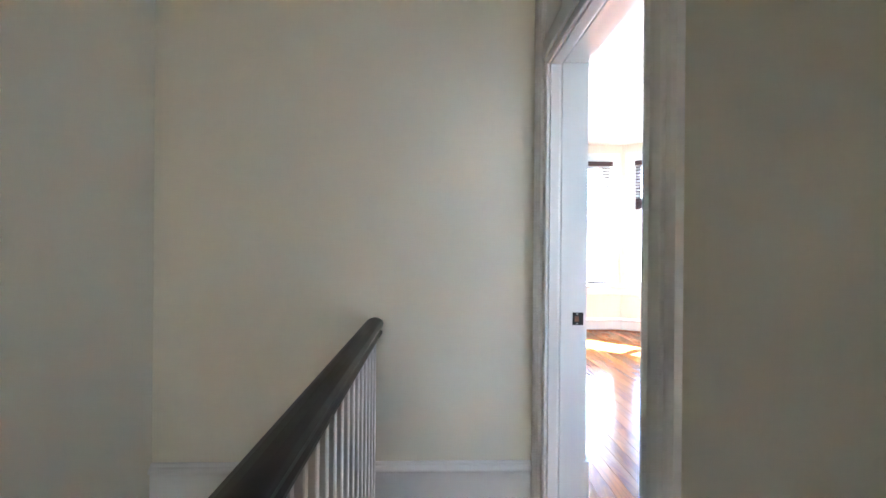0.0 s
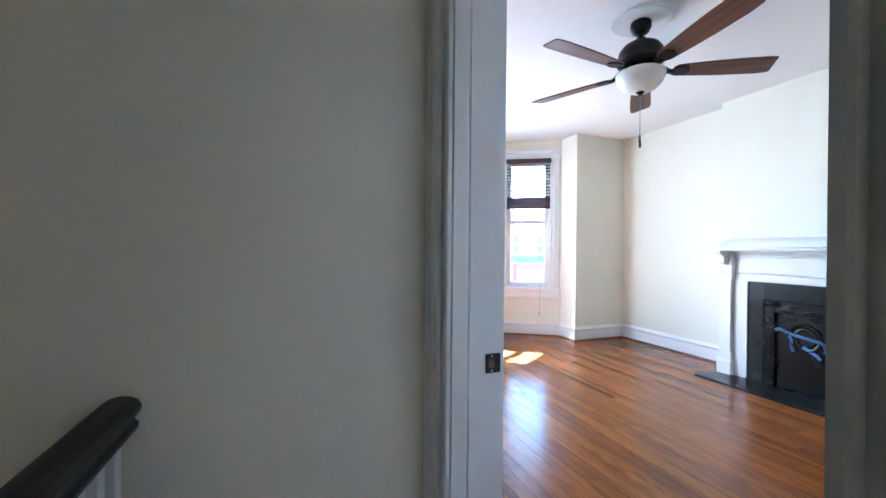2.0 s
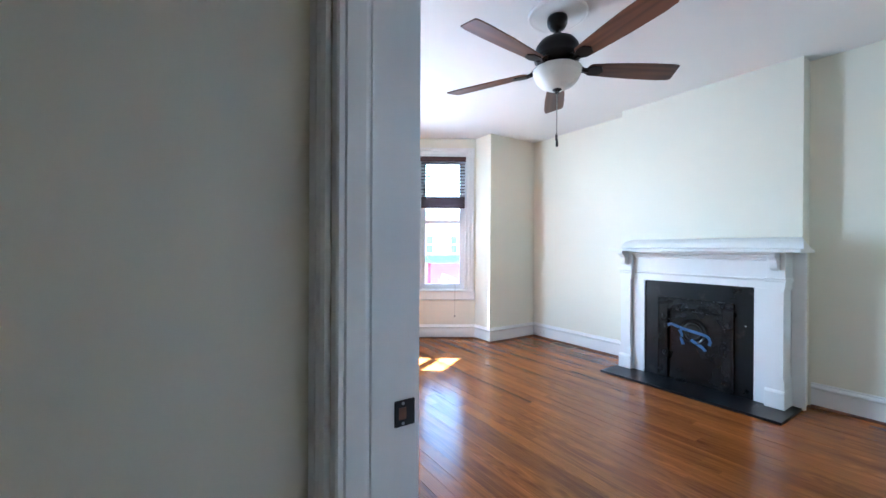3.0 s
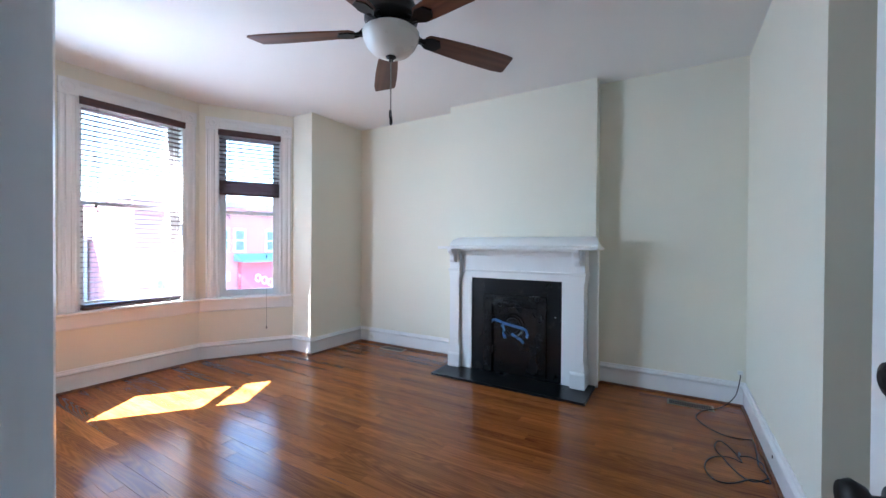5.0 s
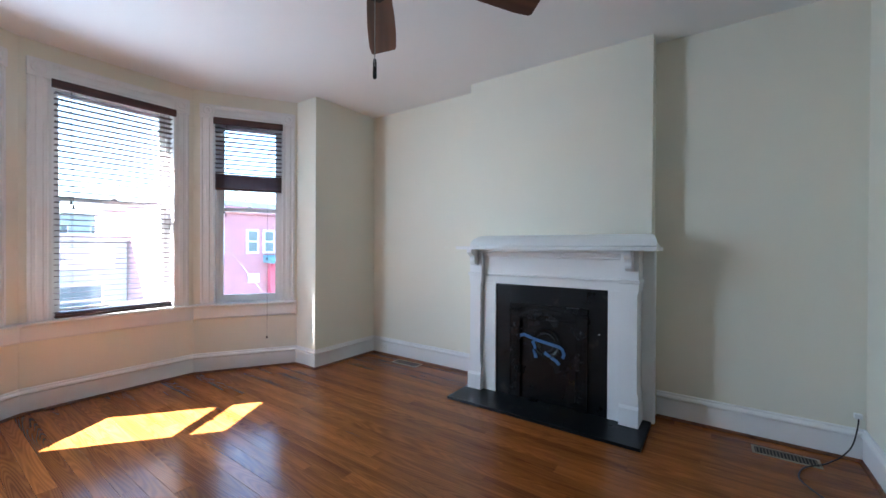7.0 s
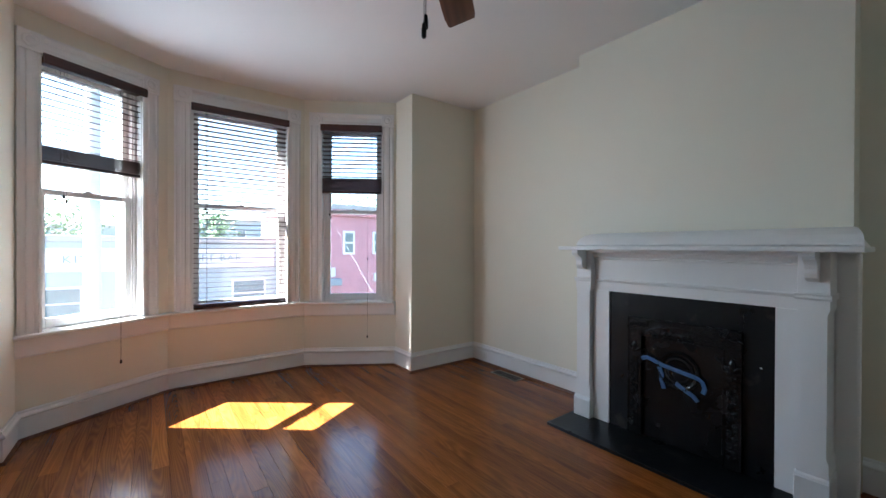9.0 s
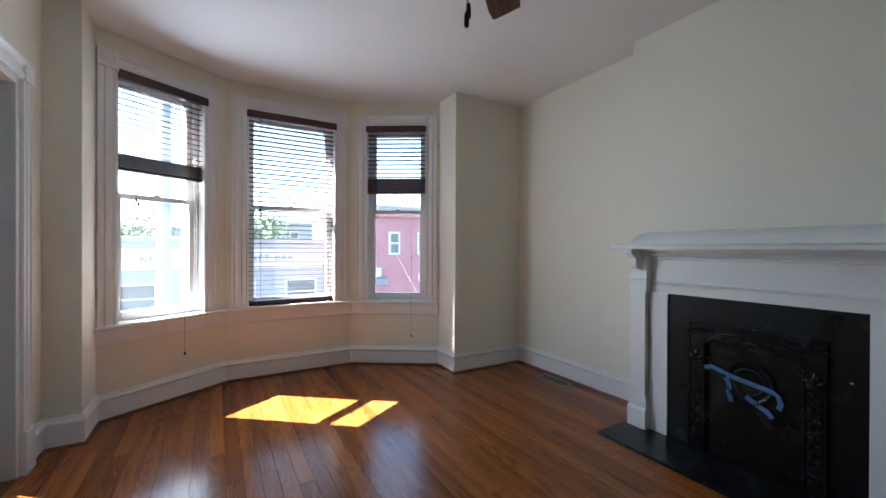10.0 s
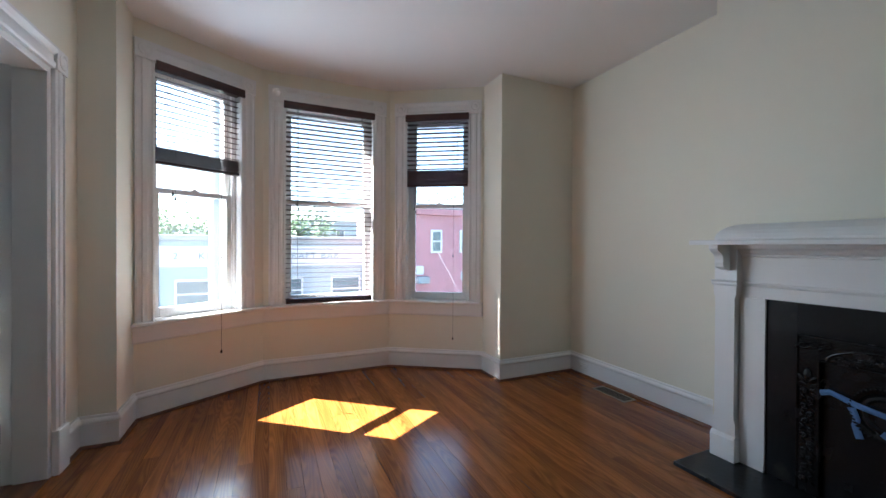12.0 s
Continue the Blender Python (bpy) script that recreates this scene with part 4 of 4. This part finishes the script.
socket(frame_of((EX - 0.0185, 4.66), (EX - 0.0185, 4.0)) @ Matrix.Translation((0.02, 0, 0.085)), "white double outlet set in the baseboard")
jack = thing("cable_jack", "small dark cable hole in the baseboard", "cable jack", Matrix.Translation((3.52, SY + 0.0175, 0.10)))
part("grommet", lathe([(0.009, 0), (0.009, 0.003), (0.005, 0.003), (0, 0.001)], 14, m=Matrix.Rotation(radians(-90), 4, "X")), DARKHOLE, jack)

cable = thing("coaxial_cable", "loose black cable coiled on the floor by the wall", "cable")


def smooth_line(pts, n=8):
    out = []
    pts = [Vector(p) for p in pts]
    for i in range(len(pts) - 1):
        a, b, c, d = pts[max(i - 1, 0)], pts[i], pts[i + 1], pts[min(i + 2, len(pts) - 1)]
        for k in range(n):
            t = k / n
            out.append(0.5 * (2 * b + (c - a) * t + (2 * a - 5 * b + 4 * c - d) * t * t + (3 * b - a - 3 * c + d) * t ** 3))
    return out + [pts[-1]]


z = 0.006
line = [(4.578, 0.766, 0.262), (4.56, 0.775, 0.20), (4.54, 0.80, 0.10), (4.50, 0.85, 0.04)]
loops = [(4.48, 0.89), (4.38, 0.95), (4.29, 1.04), (4.16, 1.08), (4.06, 1.06), (3.96, 1.0), (3.91, 0.91), (3.93, 0.79), (3.94, 0.78), (3.84, 0.78), (3.69, 0.79), (3.56, 0.8), (3.47, 0.78), (3.45, 0.78), (3.46, 0.78), (3.38, 0.78), (3.37, 0.86), (3.29, 0.95), (3.27, 1.02), (3.31, 1.06), (3.4, 1.07), (3.52, 1.04), (3.58, 0.98), (3.58, 0.92), (3.56, 0.88), (3.64, 0.89), (3.73, 0.92), (3.79, 0.96), (3.76, 0.99), (3.67, 1.0), (3.56, 0.97), (3.46, 0.94), (3.38, 0.89), (3.37, 0.84), (3.43, 0.78), (3.45, 0.78), (3.52, 0.78), (3.61, 0.78), (3.65, 0.83), (3.64, 0.88)]
line += [(p, q, z + 0.004 * (1 + math.sin(1.7 * k))) for k, (p, q) in enumerate(loops)]
part("cord", tube(smooth_line(line), 0.0036, seg=8), CABLE, cable)
part("connector", lathe([(0.006, 0), (0.006, 0.025), (0.004, 0.025), (0.004, 0.032), (0, 0.032)], 12, m=Matrix.Translation((3.64, 0.88, 0.012)) @ Matrix.Rotation(radians(80), 4, "Y")), STEEL, cable, "bright metal cable end")
part("wall_plug", box(4.572, 4.598, 0.75, 0.785, 0.255, 0.285, 0.004), PLASTIC, cable, "small white wall plate")

# ---- landing rail ----
rail = thing("stair_rail", "dark polished handrail on slim white balusters", "banister")
hp = [(-0.034, -0.016), (-0.036, -0.004), (-0.028, 0.004), (-0.028, 0.012), (-0.038, 0.022), (-0.041, 0.036), (-0.034, 0.050), (-0.018, 0.059), (0.0, 0.062), (0.018, 0.059), (0.034, 0.050), (0.041, 0.036), (0.038, 0.022), (0.028, 0.012), (0.028, 0.004), (0.036, -0.004), (0.034, -0.016)]
RX = -0.168
part("handrail", prism(hp, lambda u, v, q: (RX + u, q, 0.822 + v), -1.9, 1.752), RAIL, rail, "dark moulded handrail", smooth=True)
bal = mesh("baluster", box(-0.014, 0.014, -0.014, 0.014, 0.0, 0.81, 0.003, seg=1), TRIM)
y = 1.70
while y > -1.9:
    share("baluster", bal, rail, Matrix.Translation((RX, y, 0)))
    y -= 0.083
part("nosing", box(-0.275, -0.235, -1.95, 1.758, -0.03, 0.002, 0.008), SHOE, rail)
for k in range(14):
    st = tagged(part("stair_step", box(-1.20, -0.25, 1.40 - 0.25 * k - 0.27, 1.40 - 0.25 * k, -0.19 * (k + 1) - 0.035, -0.19 * (k + 1), 0.006), SHOE), "brown wooden tread of the stair going down", "stair", "stair treads", "structure")
tagged(part("trim_stairwell", box(-0.255, -0.241, -6.5, 1.758, -0.27, -0.032), TRIM), "white fascia board round the stairwell", "trim", kind="structure")

# ---- floor boards ----
random.seed(11)
lib = {}


def board(w, ln):
    key = (round(w, 4), round(ln, 2))
    if key not in lib:
        lib[key] = mesh("floor_board", box(-w / 2 + 0.0006, w / 2 - 0.0006, -key[1] / 2 + 0.0002, key[1] / 2 - 0.0002, -0.018, 0.0), FLOOR)
    return lib[key]


BW = 0.0825
x = HX + 0.0
while x < EX + 0.02:
    c = x + BW / 2
    lo = D1[0] if c < WX else (-0.62 if c < 2.70 else SY - 0.02)
    hi = D1[1] if c < WX else (5.72 if 1.75 < c < 3.0 else (5.30 if 0.95 < c < 3.80 else NY + 0.03))
    if 0.95 < c <= 1.75:
        hi = 5.18 + (c - 0.95) * 0.63 + 0.05
    elif 3.0 <= c < 3.80:
        hi = 5.18 + (3.80 - c) * 0.63 + 0.05
    y = lo
    first = random.uniform(0.4, 2.2)
    while y < hi - 0.01:
        ln = round(min(first if y == lo else random.choice((1.2, 1.6, 2.0, 2.4, 2.8)), hi - y), 2)
        if hi - y - ln < 0.25:
            ln = round(hi - y, 2)
        share("floor_board", board(BW, ln), floor, Matrix.Translation((c, y + ln / 2, random.uniform(-0.0005, 0.0005))) @ Matrix.Rotation(math.pi * random.randint(0, 1), 4, "Z"))
        y += ln
    x += BW


# old gaps that opened between the boards
for p, q in (((1.905, 3.40), (1.918, 3.07)), ((2.412, 4.17), (2.430, 3.70)), ((1.168, 2.50), (1.152, 2.22)), ((3.05, 3.55), (3.056, 3.36)), ((2.20, 2.92), (2.206, 2.70))):
    a, b = Vector(p), Vector(q)
    n = Vector((0.0028, 0))
    bm = bmesh.new()
    mid = (a + b) / 2
    vs = [bm.verts.new((*c, 0.0016)) for c in (a, mid + n, b, mid - n)]
    bm.faces.new(vs)
    bmesh.ops.solidify(bm, geom=bm.faces[:], thickness=0.001)
    part("board_gap", bm, SUB, floor)

# ---- street outside ----
G = -4.6
tagged(part("ground", box(-400, 400, 6.1, 500, G - 0.2, G), MORTAR), "dark asphalt street", "street", kind="structure")
tagged(part("pavement", box(-60, 60, 19.0, 23.0, G, G + 0.14, 0.01), CONCRETE), "pale concrete pavement across the street", "pavement", kind="structure")

# unseen pale strip below the bay, added to bounce sun onto the ceiling
tagged(part("near_bounce_strip", box(-60, 60, 6.1, 9.4, G, G + 0.14, 0.01), CONCRETE), "unseen pale concrete strip added to bounce sunlight up to the ceiling", "pavement", kind="structure")

# unseen wall and ground close the rear; the sunlit wall is added to warm the hall
tagged(part("rear_bounce_wall", box(-9, 9, -12.3, -12.0, G, 4.5), BOUNCE_WALL), "unseen warm cream wall added to bounce sunlight into the hall", "wall", kind="structure")
tagged(part("rear_unseen_ground", box(-9, 9, -12.0, -6.7, G - 0.2, G), CONCRETE), "unseen concrete ground added behind the house", "ground", kind="structure")


def building(name, label, x0, x1, y, depth, z1, mat, wins, ww, wh):
    b = thing(name, label, "building")
    part("wall", box(x0, x1, y, y + depth, G, z1), mat, b)
    part("roof", box(x0 - 0.15, x1 + 0.15, y - 0.15, y + depth, z1, z1 + 0.25, 0.03), CONCRETE, b)
    for wx, wz in wins:
        w = part("window", box(wx - ww / 2, wx + ww / 2, y - 0.06, y + 0.02, wz, wz + wh, 0.01), SIGNWHITE, b)
        part("pane", box(wx - ww / 2 + 0.1, wx + ww / 2 - 0.1, y - 0.075, y - 0.05, wz + 0.1, wz + wh / 2 - 0.04), FARGLASS, w)
        part("pane", box(wx - ww / 2 + 0.1, wx + ww / 2 - 0.1, y - 0.075, y - 0.05, wz + wh / 2 + 0.04, wz + wh - 0.1), FARGLASS, w)
    return b


brick_house = building("brick_house", "two-storey red brick corner house with white sash windows", 7.0, 26.0, 18.0, 9.0, 2.9, BRICKRED,
                       [(x, 0.92) for x in (8.75, 10.2, 10.95, 12.5, 13.3, 15.0)], 0.56, 1.06)
part("cornice", box(6.9, 26.1, 17.8, 18.0, 2.62, 2.9, 0.04), BRICKRED, brick_house)
part("vent_window", box(10.0, 10.5, 17.93, 18.02, -0.35, 0.05, 0.01), SIGNWHITE, brick_house)
part("vent_window", box(7.78, 8.12, 17.93, 18.02, -0.05, 0.35, 0.01), SIGNWHITE, brick_house)
part("air_conditioner", box(7.75, 8.3, 17.6, 18.0, -0.42, -0.12, 0.03), SIGNGREY, brick_house, "grey window air conditioner")
shop = part("shopfront", box(10.9, 16.0, 17.75, 18.0, -1.3, 0.52, 0.02), CRIMSON, brick_house, "crimson painted shopfront")
part("awning", prism([(0, 0.85), (0, 0.52), (-0.75, 0.48), (-0.75, 0.56)], lambda u, v, q: (q, 18.0 + u, v), 10.7, 16.2), TEAL, brick_house, "teal canvas awning")
for k in range(3):
    part("emblem", tube([(11.7 + 0.32 * k + 0.13 * math.cos(q), 17.74, -0.28 - 0.12 * k + 0.17 * math.sin(q)) for q in (radians(40 * j) for j in range(9))], 0.045, seg=6, closed=True), SIGNWHITE, shop, "white painted emblem")

pale = building("shop_building", "long pale stucco shop building with a lettered sign band", -16.0, 6.9, 22.0, 9.0, 1.42, STUCCO,
                [(-5.5, -1.6), (-1.2, -1.6), (2.6, -1.6), (5.4, -1.6)], 1.5, 1.3)
part("sign_band", box(-14.0, 6.5, 21.9, 22.0, 0.25, 1.18, 0.02), SIGNWHITE, pale)


def lettering(body, x, z, size, parent, mat):
    """Raised letters that face the street."""
    cu = bpy.data.curves.new("letters", "FONT")
    cu.body, cu.size, cu.extrude, cu.space_character = body, size, 0.02, 1.25
    ob = new("letters", cu)
    bpy.context.view_layer.update()
    me = bpy.data.meshes.new_from_object(ob.evaluated_get(bpy.context.evaluated_depsgraph_get()))
    bpy.data.objects.remove(ob)
    me.materials.clear()
    me.materials.append(mat)
    lt = new("letters", me)
    lt.parent = parent
    lt.matrix_local = Matrix.Translation((x, 21.87, z)) @ Matrix.Rotation(radians(90), 4, "X")
    return tagged(lt, "grey raised letters")


lettering("CRAFT BAR", 2.45, 0.60, 0.42, pale, SIGNGREY)
lettering("KITC", -1.05, 0.60, 0.42, pale, SIGNGREY)
lettering("2", -2.0, 0.60, 0.42, pale, SIGNGREY)
building("far_house", "grey rendered building behind the shops", -14.0, 2.0, 40.0, 8.0, 2.6, GREYSTONE, [(-11 + 3.0 * k, 0.8) for k in range(4)], 1.1, 1.3)
building("terrace_house", "pale rendered terrace house far down the street", 3.0, 12.0, 44.0, 8.0, 3.6, STUCCO, [(4.3 + 2.2 * k, 1.4) for k in range(4)], 0.9, 1.5)

pole = thing("utility_pole", "pale concrete utility pole carrying street wires", "utility pole", Matrix.Translation((0.72, 12.0, G)))
part("shaft", lathe([(0.16, 0), (0.12, 11.0), (0, 11.0)], 16), CONCRETE, pole, smooth=True)
pole2 = copy_thing(pole, Matrix.Translation((-9.0, 19.4, G)))
wire = thing("service_wire", "thin grey service wire running up to the street pole", "wire")
part("strand", tube([(4.25, 6.6, 0.57), (5.69, 12.0, 1.99), (7.2, 17.6, 3.45)], 0.0013, seg=6), SIGNGREY, wire)


def tree(x, y, h, r, seed, label):
    rnd = random.Random(seed)
    t = thing("street_tree", label, "tree", Matrix.Translation((x, y, G)), "street trees")
    bm = bmesh.new()
    tube([(0, 0, 0), (0.06, 0.02, h * 0.3), (-0.04, 0.05, h * 0.55), (0.02, 0, h * 0.8)], 0.16, bm)
    tips = []
    for k in range(9):
        q, z = k * 2.4, h * (0.4 + 0.05 * k)
        tip = Vector((math.cos(q) * r * 0.75, math.sin(q) * r * 0.75, z + r * 0.55))
        tube([(0, 0, z), tip * 0.55 + Vector((0, 0, z * 0.45 - r * 0.05)), tip], 0.05, bm, 6)
        tips.append(tip)
    part("trunk", bm, BARK, t)
    vs, fs = [], []
    for k in range(2600):
        c = rnd.choice(tips) + Vector((rnd.gauss(0, 0.32 * r), rnd.gauss(0, 0.32 * r), rnd.gauss(0, 0.26 * r)))
        d = Vector((rnd.uniform(-1, 1), rnd.uniform(-1, 1), rnd.uniform(-0.6, 0.6))).normalized()
        e = d.orthogonal().normalized() * rnd.uniform(0.05, 0.10)
        d = d * rnd.uniform(0.10, 0.2)
        n = len(vs)
        vs += [c - d, c + e, c + d, c - e]
        fs.append((n, n + 1, n + 2, n + 3))
    me = bpy.data.meshes.new("crown")
    me.from_pydata(vs, [], fs)
    me.materials.append(LEAF)
    cr = new("crown", me)
    cr.parent = t
    tagged(cr, kind="stuff")


tree(14.6, 31, 9.6, 2.6, 1, "leafy green street tree behind the brick house")
tree(-3.4, 33, 7.8, 2.4, 2, "leafy green tree behind the shop building")
tree(-8.0, 35, 8.2, 2.6, 3, "leafy green tree behind the shop building")
tree(4.2, 36, 8.6, 2.2, 4, "leafy green tree behind the shop building")
